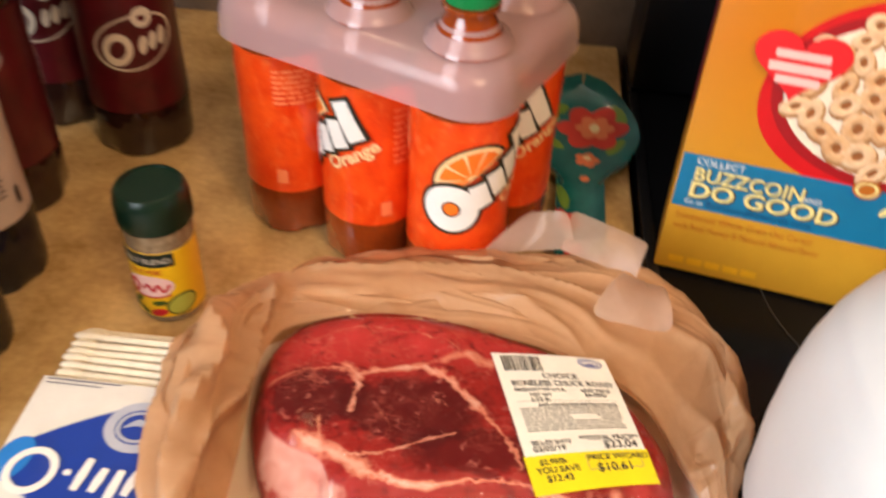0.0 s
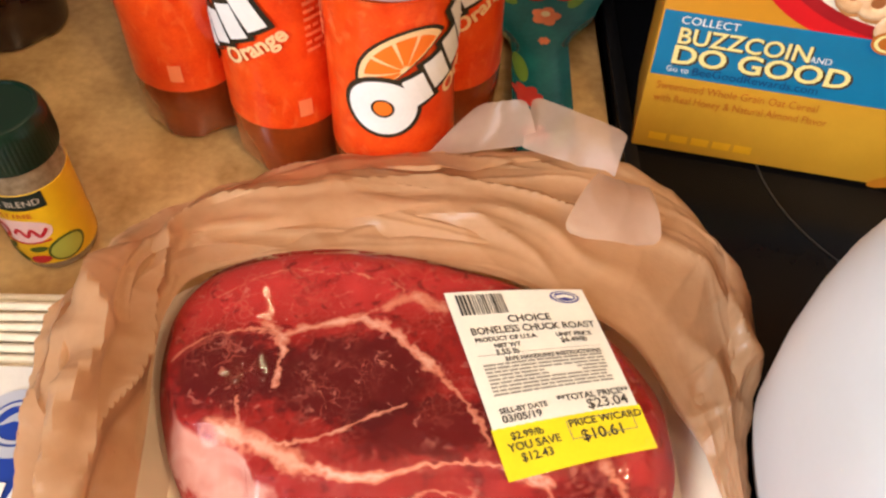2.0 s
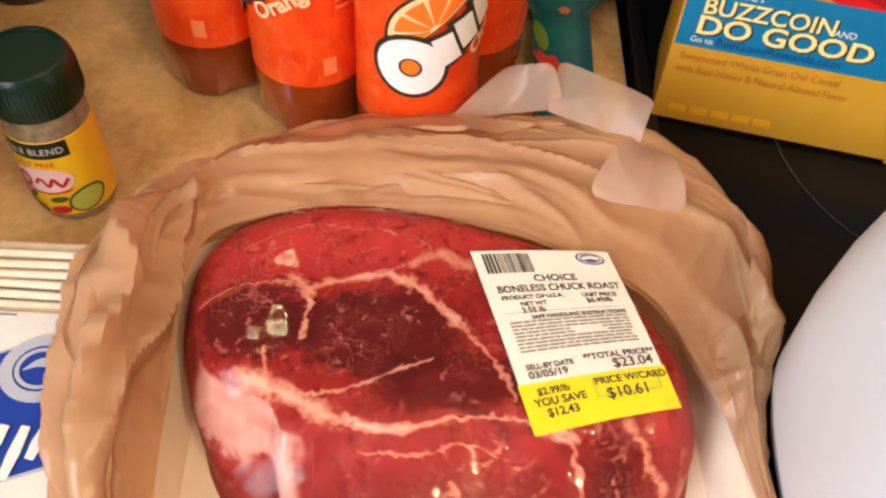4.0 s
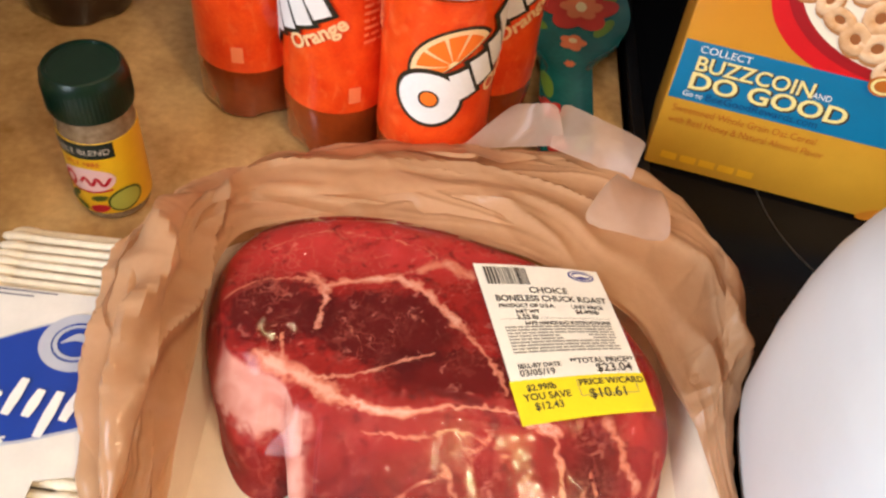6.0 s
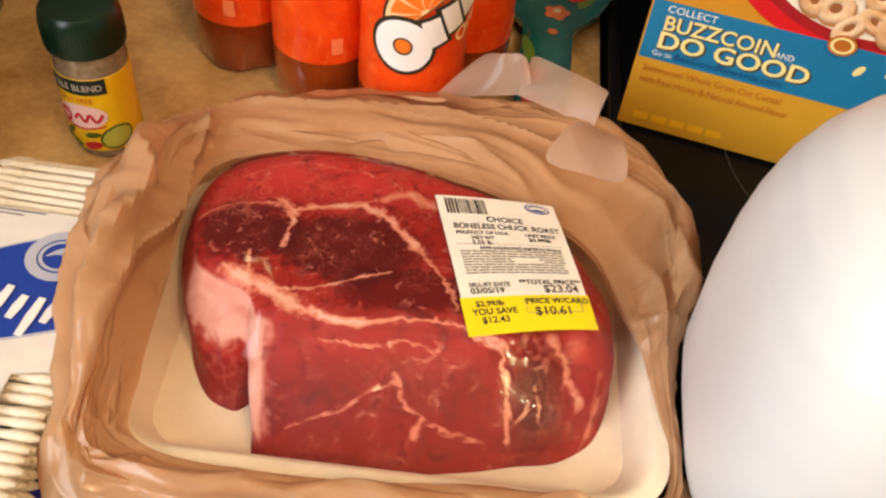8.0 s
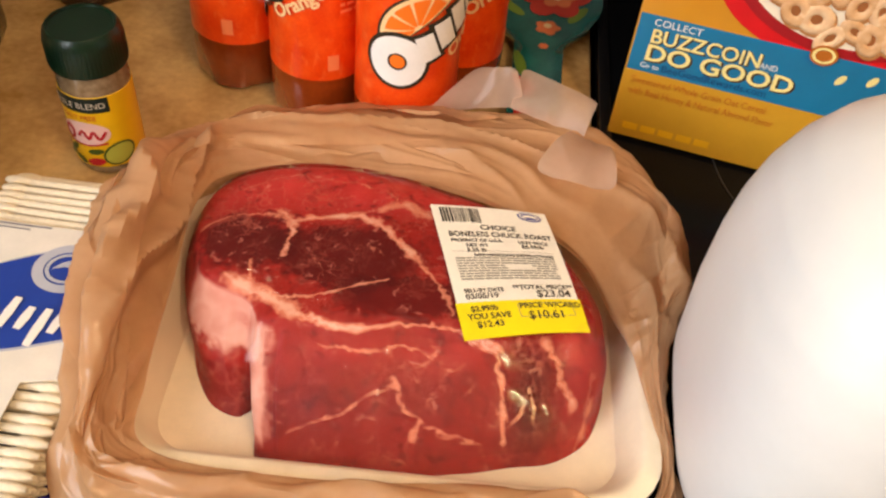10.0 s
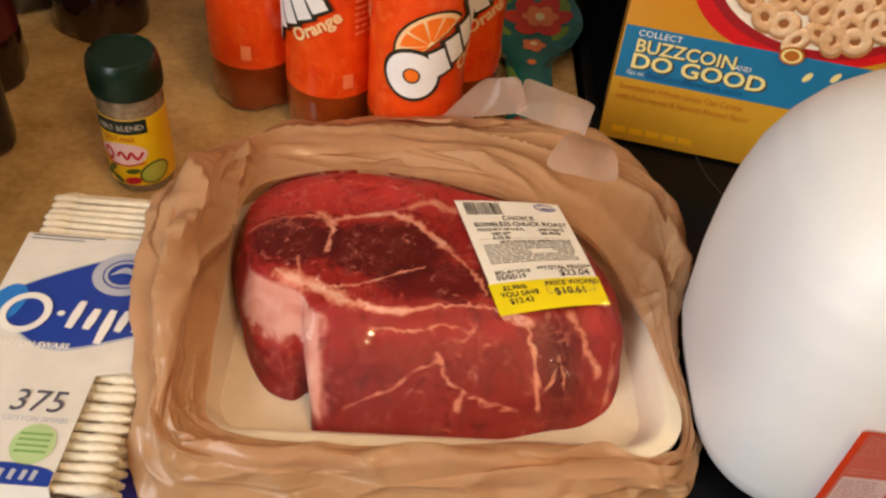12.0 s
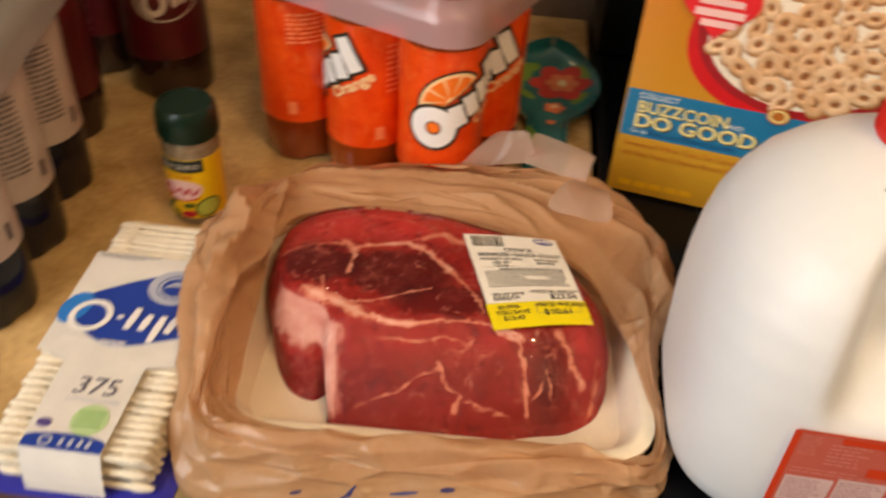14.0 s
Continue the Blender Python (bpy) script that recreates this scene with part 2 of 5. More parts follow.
def stove():
    st = thing("stove", K, "black glass-topped kitchen stove beside the counter", "stove")
    part("body", box(0.006, 0.766, -0.045, 0.60, -0.90, -0.012, 0.006), BLACK_ENAMEL, st)
    part("cooktop", box(0.004, 0.768, -0.055, 0.60, -0.011, 0.004, 0.004, 3), BLACK_GLASS, st, "glossy black glass cooktop")
    part("side_rim", box(0.004, 0.012, -0.050, 0.525, 0.0042, 0.0065, 0.001), BLACK_ENAMEL, st, "thin black raised rim")
    part("backguard", box(0.004, 0.768, 0.53, 0.60, 0.0045, 0.42, 0.008), BLACK_ENAMEL, st, "upright black control panel")
    for cx, cy, r in ((0.19, 0.30, 0.113), (0.16, 0.10, 0.085), (0.55, 0.30, 0.09), (0.55, 0.11, 0.11)):
        bm = new_bm()
        ellipse(bm, cx, cy, r, r, flat, 0.0045, hole=0.99, n=72, rings=1)
        part("burner_ring", bm, GREY_LINE, st, "thin grey printed burner ring")
    return st


stove()


# ---- soda bottles ----
ORANGE_LABEL = mat("orange film label", lin("fb5a18"), 0.30, scale=70, alt=lin("e43605"), coat=0.35, bump=0.22, bump_scale=130)


def splash(m, colour, amount):
    """Pale streaks of printed splash over a label."""
    nt = m.node_tree
    b = nt.nodes["Principled BSDF"]
    tc, mp, vo, mr, mix = (nt.nodes.new("ShaderNode" + k) for k in ("TexCoord", "Mapping", "TexNoise", "MapRange", "Mix"))
    mp.inputs["Scale"].default_value = (1.0, 1.0, 0.55)
    vo.inputs["Scale"].default_value, vo.inputs["Detail"].default_value, vo.inputs["Distortion"].default_value = 75, 3, 2.5
    mr.interpolation_type = "SMOOTHSTEP"
    mr.inputs["From Min"].default_value, mr.inputs["From Max"].default_value, mr.inputs["To Max"].default_value = 0.55, 0.68, amount
    mix.data_type = "RGBA"
    mix.inputs["B"].default_value = (*colour, 1)
    nt.links.new(tc.outputs["Object"], mp.inputs["Vector"])
    nt.links.new(mp.outputs["Vector"], vo.inputs["Vector"])
    nt.links.new(vo.outputs["Fac"], mr.inputs["Value"])
    nt.links.new(mr.outputs["Result"], mix.inputs["Factor"])
    nt.links.new(b.inputs["Base Color"].links[0].from_socket, mix.inputs["A"])
    nt.links.new(mix.outputs["Result"], b.inputs["Base Color"])


splash(ORANGE_LABEL, lin("ff8c48"), 0.25)
ORANGE_DRINK = mat("orange drink behind plastic", (0.30, 0.048, 0.006), 0.06, scale=30, alt=(0.20, 0.028, 0.004), coat=1.0)
DARK_DRINK = mat("dark cola behind plastic", (0.022, 0.008, 0.006), 0.08, scale=30, coat=0.5)
NAVY_DRINK = mat("dark drink in blue plastic", (0.010, 0.009, 0.012), 0.12, scale=30)
MAROON_LABEL = mat("maroon film label", lin("5a0e1a"), 0.35, scale=60, alt=lin("430911"), coat=0.2)
WHITE_LABEL = mat("off-white film label", lin("c4b2a4"), 0.5, scale=60)
GREEN_CAP = mat("green plastic", lin("148a4a"), 0.35, scale=80)
DARK_CAP = mat("dark plastic", lin("2a1618"), 0.35, scale=80)
WHITE_INK, DARK_INK = plain("white ink", "f4efe8"), plain("dark green ink", "2a2618")
CREAM_INK, SLICE_INK, SLICE_PALE = plain("cream ink", "d8cbb8"), plain("orange slice ink", "ff7a1e"), plain("pale orange ink", "ffcf96")
PALE_ORANGE = plain("pale orange ink on label", "ff8a55")
GREY_INK = plain("grey ink", "74665f")
SHELL = film_mat("hazy plastic carrier", (1.0, 0.93, 0.92), 1.4, 0.18, 0.25, 60, haze=0.42, haze_colour=(0.76, 0.52, 0.52))
SHELL_GREY = film_mat("hazy grey plastic carrier", (0.95, 0.95, 0.95), 1.4, 0.2, 0.25, 60, haze=0.6, haze_colour=(0.55, 0.52, 0.5))


def soda_bottle(x, y, face, r, h, drink, label_mat, cap_mat, label, group, lab=(0.175, 0.66)):
    """An upright soda bottle; face: degrees by which its front turns from -y towards +x."""
    b = thing("soda_bottle", pose(x, y, 0.0005, 0, 0, face), label, "bottle", group)
    z0, z1 = lab[0] * h, lab[1] * h
    foot = lambda a, z: -0.07 * r * max(0, math.cos(5 * a)) * max(0, 1 - z / (0.11 * h))
    prof = [(0.0, 0.004), (0.55 * r, 0.0), (0.88 * r, 0.0), (0.96 * r, 0.010 * h), (0.985 * r, 0.035 * h), (0.985 * r, 0.10 * h), (0.99 * r, z0 - 0.003),
            (0.965 * r, z0 - 0.001), (0.965 * r, z1 + 0.001), (0.99 * r, z1 + 0.003), (0.985 * r, 0.69 * h), (0.93 * r, 0.745 * h), (0.80 * r, 0.80 * h),
            (0.60 * r, 0.855 * h), (0.45 * r, 0.895 * h), (0.40 * r, 0.915 * h), (0.39 * r, 0.93 * h), (0.0, 0.93 * h)]
    part("bottle_body", lathe(prof, 60, foot), drink, b)
    sleeve = [(0.966 * r, z0), (0.992 * r, z0 + 0.0006), (0.985 * r, z0 + 0.012), (0.972 * r, z0 + 0.3 * (z1 - z0)), (0.972 * r, z0 + 0.7 * (z1 - z0)), (0.985 * r, z1 - 0.012), (0.992 * r, z1 - 0.0006), (0.966 * r, z1)]
    part("label_sleeve", lathe(sleeve, 60), label_mat, b)
    part("neck_ring", lathe([(0.36 * r, 0.925 * h), (0.50 * r, 0.926 * h), (0.50 * r, 0.936 * h), (0.36 * r, 0.937 * h)], 40), drink, b)
    rib = lambda a, z: 0.0005 * math.cos(40 * a)
    part("bottle_cap", lathe([(0.0, 0.945 * h), (0.43 * r, 0.94 * h), (0.445 * r, 0.95 * h), (0.43 * r, 0.995 * h), (0.36 * r, h), (0.0, h)], 120, rib), cap_mat, b)
    return b, on_cylinder(0.988 * r, z0), z1 - z0


def fruit_logo(b, on, H):
    """The orange drink's slanted mark as plain shapes: a ring, slanted bars, an orange slice and a small pale bar."""
    def slant(u, v, lift):
        c, s = math.cos(radians(33)), math.sin(radians(33))
        return on(1.4 * (c * u - s * v) - 0.003, 0.054 + 1.4 * (s * u + c * v), lift)

    def shapes(bm, w, lift):
        ellipse(bm, -0.0150, -0.0005, 0.0112 + w / 2, 0.0118 + w / 2, slant, lift, hole=0.34 if w == 0 else 0.0, rings=4)
        for k, (u, low, high) in enumerate(((-0.0015, -0.0075, 0.0045), (0.0075, -0.0070, 0.0050), (0.0165, -0.0070, 0.0060), (0.0255, -0.0065, 0.0125))):
            near = 0.00006 * k if w == 0 else 0
            stroke(bm, [(u - 0.0012, low - w / 2), (u, (low + high) / 2), (u + 0.0014, high + w / 2)], 0.0074 + w, slant, lift + near)

    prints("orange_slice_rim", b, DARK_INK, lambda bm: ellipse(bm, 0.000, 0.0075, 0.0185, 0.0150, slant, 0.0004, span=(0, 180), n=24, turn=6))
    prints("orange_slice", b, SLICE_PALE, lambda bm: ellipse(bm, 0.000, 0.0080, 0.0170, 0.0134, slant, 0.0006, span=(0, 180), n=24, turn=6))
    for i in range(5):
        prints("orange_segment", b, SLICE_INK, lambda bm: ellipse(bm, 0.000, 0.0083, 0.0146, 0.0114, slant, 0.0008, hole=0.14, span=(4 + 36 * i, 34 + 36 * i), n=6, turn=6))
    prints("logo_outline", b, DARK_INK, lambda bm: shapes(bm, 0.0036, 0.0010))
    prints("logo_shape", b, WHITE_INK, lambda bm: shapes(bm, 0.0, 0.0013))
    prints("logo_dot", b, SLICE_INK, lambda bm: ellipse(bm, -0.0150, -0.0005, 0.0030, 0.0032, slant, 0.0012, n=20, rings=2))
    prints("flavour_lettering", b, SLICE_PALE, lambda bm: words(bm, "Orange", 0.0035, -0.0150, 0.0088, slant, 0.0008, bold=0.0003, shear=0.1))


def label_lines(b, on, H, ink, u0, u1, v0, v1, rows, weight=0.4, seed=1):
    rng = random.Random(seed)
    def draw(bm):
        for i in range(rows):
            v = v1 - (v1 - v0) * (i + 0.5) / rows
            u = u0
            while u < u1 - 0.001:
                w = min(rng.uniform(0.003, 0.010), u1 - u)
                patch(bm, u, u + w, v, v + weight * (v1 - v0) / rows, on, 0.0005, 3, 1)
                u += w + 0.0012
    prints("small_print", b, ink, draw)


ORANGE_TEXT = "orange soda bottle with bright orange label in a six-pack"
U, V = Vector((0.866, -0.5)), Vector((0.5, 0.866))
B3 = Vector((0.024, 0.434))
faces = {(0, 0): 27, (-1, 0): -66, (-2, 0): 150, (0, 1): -18, (-1, 1): 60, (-2, 1): 200}
for (i, j), face in faces.items():
    c = B3 + U * 0.0640 * i + V * 0.0640 * j
    b, on, H = soda_bottle(c.x, c.y, face, 0.0318, 0.205, ORANGE_DRINK, ORANGE_LABEL, GREEN_CAP, ORANGE_TEXT, "orange soda six-pack")
    fruit_logo(b, on, H)
    label_lines(b, on, H, PALE_ORANGE, 0.052, 0.082, 0.045, 0.085, 9, 0.45, 3 + i + 7 * j)
    label_lines(b, on, H, PALE_ORANGE, -0.086, -0.053, 0.066, 0.091, 7, 0.55, 5 + i + 7 * j)
    for u in (0.044, -0.088):
        prints("small_square", b, PALE_ORANGE, lambda bm: patch(bm, u, u + 0.007, 0.008, 0.019, on, 0.0005, 4, 4))


def carrier(cx, cy, turn, nx, ny, pitch, r, z, material, label):
    """A moulded plastic carrier that grips the bottle necks: a skirted tray with a raised collar round every neck."""
    c = thing("bottle_carrier", pose(cx, cy, z, 0, 0, turn), label, "carrier")
    hx, hy = nx * pitch / 2 + 0.004, ny * pitch / 2 + 0.004
    loops = []
    for inset, h in ((0.0, 0.0), (0.0005, 0.002), (0.0015, 0.014), (0.004, 0.021), (0.010, 0.026), (0.018, 0.028)):
        loops.append([(x, y, h) for x, y in rounded_loop(hx - inset, hy - inset, 0.030 - inset * 0.6, 10)])
    sk = skin(loops, False, True)
    part("tray", sk, material, c)
    for i in range(nx):
        for j in range(ny):
            x, y = (i - (nx - 1) / 2) * pitch, (j - (ny - 1) / 2) * pitch
            part("collar", lathe([(r * 0.78, 0.0285), (r * 0.70, 0.033), (r * 0.55, 0.036), (r * 0.5, 0.040), (r * 0.46, 0.040)], 32), material, c, m=pose(x, y, 0))
    return c


mid = B3 - U * 0.064 + V * 0.032
carrier(mid.x, mid.y, -30, 3, 2, 0.064, 0.0318, 0.142, SHELL, "hazy pinkish plastic carrier over the orange soda bottles")

DARK_TEXT = "dark cola bottle with maroon label on the counter"
for x, y, face, logo in ((-0.214, 0.585, 22, 1), (-0.286, 0.505, 150, 0), (-0.357, 0.56, 10, 1), (-0.285, 0.622, 10, 1)):
    b, on, H = soda_bottle(x, y, face, 0.0365, 0.222, DARK_DRINK, MAROON_LABEL, DARK_CAP, DARK_TEXT, "cola pack")
    def mark(bm):
        ellipse(bm, 0.002, 0.056, 0.029, 0.020, on, 0.0006, turn=16, hole=0.93, n=48, rings=1)
        ellipse(bm, -0.010, 0.052, 0.0100, 0.0125, on, 0.0008, turn=-14, hole=0.55, n=24, rings=2)
        ellipse(bm, 0.009, 0.074, 0.0072, 0.0075, on, 0.0008, turn=10, hole=0.4, n=24, rings=2)
        for u in (0.007, 0.014, 0.021):
            ellipse(bm, u, 0.052 + 0.25 * u, 0.0030, 0.0070, on, 0.0009, turn=-8, n=18, rings=2)
    prints("logo_shape", b, CREAM_INK, mark)
    label_lines(b, on, H, GREY_INK, 0.062, 0.112, 0.03, 0.10, 14, 0.5, 11)
carrier(-0.286, 0.565, -42, 2, 2, 0.08, 0.0365, 0.162, SHELL_GREY, "hazy grey plastic carrier over the cola bottles")

for k, (x, y) in enumerate(((-0.270, 0.424), (-0.268, 0.357), (-0.265, 0.290), (-0.336, 0.424), (-0.334, 0.357), (-0.331, 0.290))):
    b, on, H = soda_bottle(x, y, 45, 0.0322, 0.205, NAVY_DRINK, WHITE_LABEL, DARK_CAP, "dark soda bottle with off-white printed label on the counter", "pale-label soda pack", (0.24, 0.66))
    label_lines(b, on, H, GREY_INK, -0.02, 0.012, 0.018, 0.075, 15, 0.5, 21 + k)
    prints("side_band", b, DARK_CAP, lambda bm: patch(bm, 0.018, 0.022, 0.010, 0.022, on, 0.0005, 2, 3))
carrier(-0.301, 0.357, 92, 3, 2, 0.0665, 0.0322, 0.142, SHELL_GREY, "hazy grey plastic carrier over the pale-label bottles")


# ---- seasoning jar ----
JAR_GLASS = mat("clear jar with pale seasoning", (0.34, 0.25, 0.15), 0.12, scale=250, alt=(0.20, 0.13, 0.07), coat=0.8)
YELLOW_LABEL = plain("yellow paper label", "f2c018", 0.4, scale=80)
DARK_GREEN = mat("dark green plastic", lin("072a19"), 0.30, scale=60, alt=lin("052015"))
BLACK_GREEN, RED_INK, LIME_INK, LEAF_INK = plain("black-green ink", "17251f"), plain("red ink", "c8202c"), plain("lime ink", "b9b84a"), plain("leaf ink", "4d5a1c")


def seasoning_jar():
    j = thing("seasoning_jar", pose(-0.151, 0.397, 0.0005, 0, 0, -14), "clear seasoning jar with yellow label and dark green cap", "jar")
    r = 0.0200
    part("jar_body", lathe([(0, 0.002), (0.7 * r, 0), (0.93 * r, 0.002), (r, 0.007), (r, 0.062), (0.97 * r, 0.068), (0.94 * r, 0.075), (0, 0.075)], 56), JAR_GLASS, j)
    part("label_sleeve", lathe([(r * 0.99, 0.0075), (r * 1.012, 0.0078), (r * 1.012, 0.0575), (r * 0.99, 0.058)], 56), YELLOW_LABEL, j)
    knurl = lambda a, z: 0.0003 * math.cos(60 * a) if 0.072 < z < 0.09 else 0
    cap = part("cap", lathe([(0.9 * r, 0.070), (1.05 * r, 0.0705), (1.06 * r, 0.073), (1.05 * r, 0.085), (1.01 * r, 0.0905), (0.93 * r, 0.093), (0.86 * r, 0.0932), (0.84 * r, 0.0920), (0, 0.0920)], 180, knurl), DARK_GREEN, j, "dark green ribbed plastic cap")
    on = on_cylinder(r * 1.012)
    prints("dark_band", j, BLACK_GREEN, lambda bm: patch(bm, -0.019, 0.017, 0.0475, 0.0575, on, 0.0003, 16, 3))
    prints("lettering", j, CREAM_INK, lambda bm: (words(bm, "TABLE BLEND", -0.001, 0.0505, 0.0056, on, 0.0006, "CENTER", 0.92)))
    prints("small_lettering", j, RED_INK, lambda bm: words(bm, "SALT FREE", -0.001, 0.0425, 0.0042, on, 0.0006, "CENTER", 1.0))
    prints("logo_panel", j, plain("pink ink", "f3c9c0"), lambda bm: ellipse(bm, -0.001, 0.032, 0.0155, 0.0085, on, 0.0003, turn=4))
    def logo(bm):
        ellipse(bm, -0.010, 0.031, 0.0038, 0.0055, on, 0.0006, hole=0.55, rings=2, n=20)
        stroke(bm, [(-0.004, 0.030), (-0.001, 0.034), (0.002, 0.029), (0.005, 0.034), (0.008, 0.029), (0.012, 0.034)], 0.0017, on, 0.0006)
        stroke(bm, [(-0.012, 0.0245), (0.0, 0.0238), (0.012, 0.0258)], 0.0012, on, 0.0006)
    prints("logo_shape", j, RED_INK, logo)
    prints("lime", j, LIME_INK, lambda bm: ellipse(bm, 0.017, 0.017, 0.0085, 0.0065, on, 0.0006, turn=25))
    prints("lime_rim", j, LEAF_INK, lambda bm: ellipse(bm, 0.017, 0.017, 0.0098, 0.0078, on, 0.0004, turn=25))
    def leaves(bm):
        for u, v, t in ((-0.014, 0.014, 20), (-0.007, 0.012, -30), (0.004, 0.0195, 10), (-0.018, 0.018, 70), (-0.010, 0.0195, 45)):
            ellipse(bm, u, v, 0.0045, 0.002, on, 0.0006, turn=t)
    prints("herb_leaves", j, LEAF_INK, leaves)
    prints("red_pepper", j, RED_INK, lambda bm: ellipse(bm, 0.003, 0.012, 0.0052, 0.0028, on, 0.0007, turn=12))


seasoning_jar()


# ---- cereal box ----
def print_gradient(name, low, high, z0, z1):
    """Printed card whose ink runs from one colour to another up the box."""
    m = mat(name, lin(low), 0.38, var=0.04, coat=0.25)
    nt = m.node_tree
    tc, sep, mp, mix = (nt.nodes.new("ShaderNode" + k) for k in ("TexCoord", "SeparateXYZ", "MapRange", "Mix"))
    mix.data_type = "RGBA"
    mp.inputs["From Min"].default_value, mp.inputs["From Max"].default_value = z0, z1
    nt.links.new(tc.outputs["Object"], sep.inputs[0])
    nt.links.new(sep.outputs["Z"], mp.inputs["Value"])
    nt.links.new(mp.outputs["Result"], mix.inputs["Factor"])
    old = nt.nodes["Principled BSDF"].inputs["Base Color"].links[0].from_socket
    nt.links.new(old, mix.inputs["A"])
    mix.inputs["B"].default_value = (*lin(high), 1)
    nt.links.new(mix.outputs["Result"], nt.nodes["Principled BSDF"].inputs["Base Color"])
    return m


CARD = print_gradient("yellow to orange printed card", "cb982a", "cc7a0c", 0.03, 0.16)
BLUE_BAND, YELLOW_INK, BROWN_INK = plain("sky blue ink", "17749f", 0.35, coat=0.2), plain("pale yellow ink", "eedd92", 0.4), plain("brown ink", "b8661a")
NAVY_INK, BOWL_RED, MILK_INK = plain("navy ink", "123c6e"), plain("bowl red ink", "d2181e", 0.35), plain("milk ink", "f6e6cc")
OAT_INK = mat("toasted oat ink", lin("e6bd90"), 0.5, scale=240, alt=lin("d29d68"))
OAT_PALE = mat("pale oat ink", lin("efcfa4"), 0.5, scale=240, alt=lin("dfb084"))
DARK_OAT = plain("dark oat ink", "985c30")
SHADE_INK = plain("shadow brown ink", "4a3410")


def cereal_box():
    tilt, s = 8, 1.06
    m = pose(0.158, 0.442, 0.0062, 0, 0, -17.5)
    c = thing("cereal_box", m, "yellow and orange cereal box standing on the stove", "box")
    w, d, h = 0.205, 0.065, 0.295
    lean = pose(0, 0, 0, -tilt, 0, 0)
    bm = box(0, w, 0, d, 0, h, 0.0015, 2)
    bmesh.ops.subdivide_edges(bm, edges=[e for e in bm.edges if e.calc_length() > 0.03], cuts=6, use_grid_fill=True)
    for v in bm.verts:
        x, z = v.co.x / w, v.co.z / h
        k = math.sin(math.pi * min(1, max(0, x))) * math.sin(math.pi * min(1, max(0, z)))
        v.co.y += (0.004 * k) * (1 if v.co.y > d / 2 else 0)
    part("carton", bm, CARD, c, m=lean)
    face = lambda u, v, lift: (u * s, -lift, v * s)
    def P(name, ink, draw, label=""):
        prints(name, c, ink, draw, label, m=lean)
    P("side_panel_print", plain("crimson side ink", "7c1a22"), lambda bm: patch(bm, 0.012, 0.056, 0.10, 0.28, lambda u, v, lift: (-lift, u, v), 0.0004))
    P("blue_band", BLUE_BAND, lambda bm: patch(bm, 0.0012, 0.192, 0.045, 0.080, face, 0.0004), "sky blue printed band")
    P("bowl", BOWL_RED, lambda bm: ellipse(bm, 0.105, 0.124, 0.073, 0.062, face, 0.0003, n=60, shape=lambda a: 1 if math.sin(a) > -0.1 else 1 - 0.25 * (math.sin(a) + 0.1) ** 2), "printed red bowl")
    P("bowl_rim", plain("dark red ink", "a01018"), lambda bm: ellipse(bm, 0.108, 0.130, 0.0705, 0.050, face, 0.0005, n=60, hole=0.9, rings=2))
    P("milk", MILK_INK, lambda bm: ellipse(bm, 0.108, 0.130, 0.064, 0.0445, face, 0.0006, n=60), "printed bowl of milk")
    rng = random.Random(4)
    holes, shade = bmesh.new(), bmesh.new()
    spots = []
    tries = 0
    while len(spots) < 56 and tries < 9000:
        tries += 1
        a, q = rng.uniform(0, 2 * math.pi), math.sqrt(rng.random())
        u, v = 0.108 + 0.061 * q * math.cos(a), 0.131 + 0.0445 * q * math.sin(a)
        if all((u - x) ** 2 + (v - y) ** 2 > 0.0090 ** 2 for x, y in spots):
            spots.append((u, v))
    spots.sort(key=lambda p: -p[1])
    for k, (u, v) in enumerate(spots):
        big = 0.0096 - 0.03 * (v - 0.09)
        turn, squash, low = rng.uniform(0, 180), rng.uniform(0.55, 0.95), 0.0008 + 0.00002 * k
        ellipse(shade, u + 0.0007, v - 0.0012, big * 1.08, big * squash * 1.1, face, low - 0.00001, turn=turn, n=16, rings=1)
        cc, ss = math.cos(radians(turn)), math.sin(radians(turn))
        bm = bmesh.new()
        ring = []
        for i in range(18):
            a = 2 * math.pi * i / 18
            row = []
            for t in range(7):
                b = math.pi * t / 6
                rr = big * (0.68 - 0.34 * math.cos(b))
                x, y = rr * math.cos(a), rr * squash * math.sin(a)
                row.append(bm.verts.new(face(u + cc * x - ss * y, v + ss * x + cc * y, low + 0.0011 * math.sin(b))))
            ring.append(row)
        for i in range(18):
            for t in range(6):
                bm.faces.new((ring[i][t], ring[(i + 1) % 18][t], ring[(i + 1) % 18][t + 1], ring[i][t + 1]))
        part("cereal_ring", bm, OAT_PALE if k % 2 else OAT_INK, c, m=lean)
        ellipse(holes, u, v, big * 0.33, big * 0.33 * squash, face, low + 0.00001, turn=turn, n=12, rings=1)
    tagged(part("ring_shade_print", shade, plain("warm brown ink", "b57c48"), c, m=lean), kind="stuff")
    tagged(part("ring_hole_print", holes, DARK_OAT, c, m=lean), kind="stuff")
    def heart(bm):
        rows = []
        for k in range(7):
            f, row = k / 6, []
            for i in range(48):
                t = 2 * math.pi * i / 48
                hx = 16 * math.sin(t) ** 3
                hy = 13 * math.cos(t) - 5 * math.cos(2 * t) - 2 * math.cos(3 * t) - math.cos(4 * t)
                row.append(bm.verts.new(face(0.0475 + 0.00156 * f * hx, 0.1425 + 0.00132 * f * (hy + 1.5), 0.0033)))
            rows.append(row)
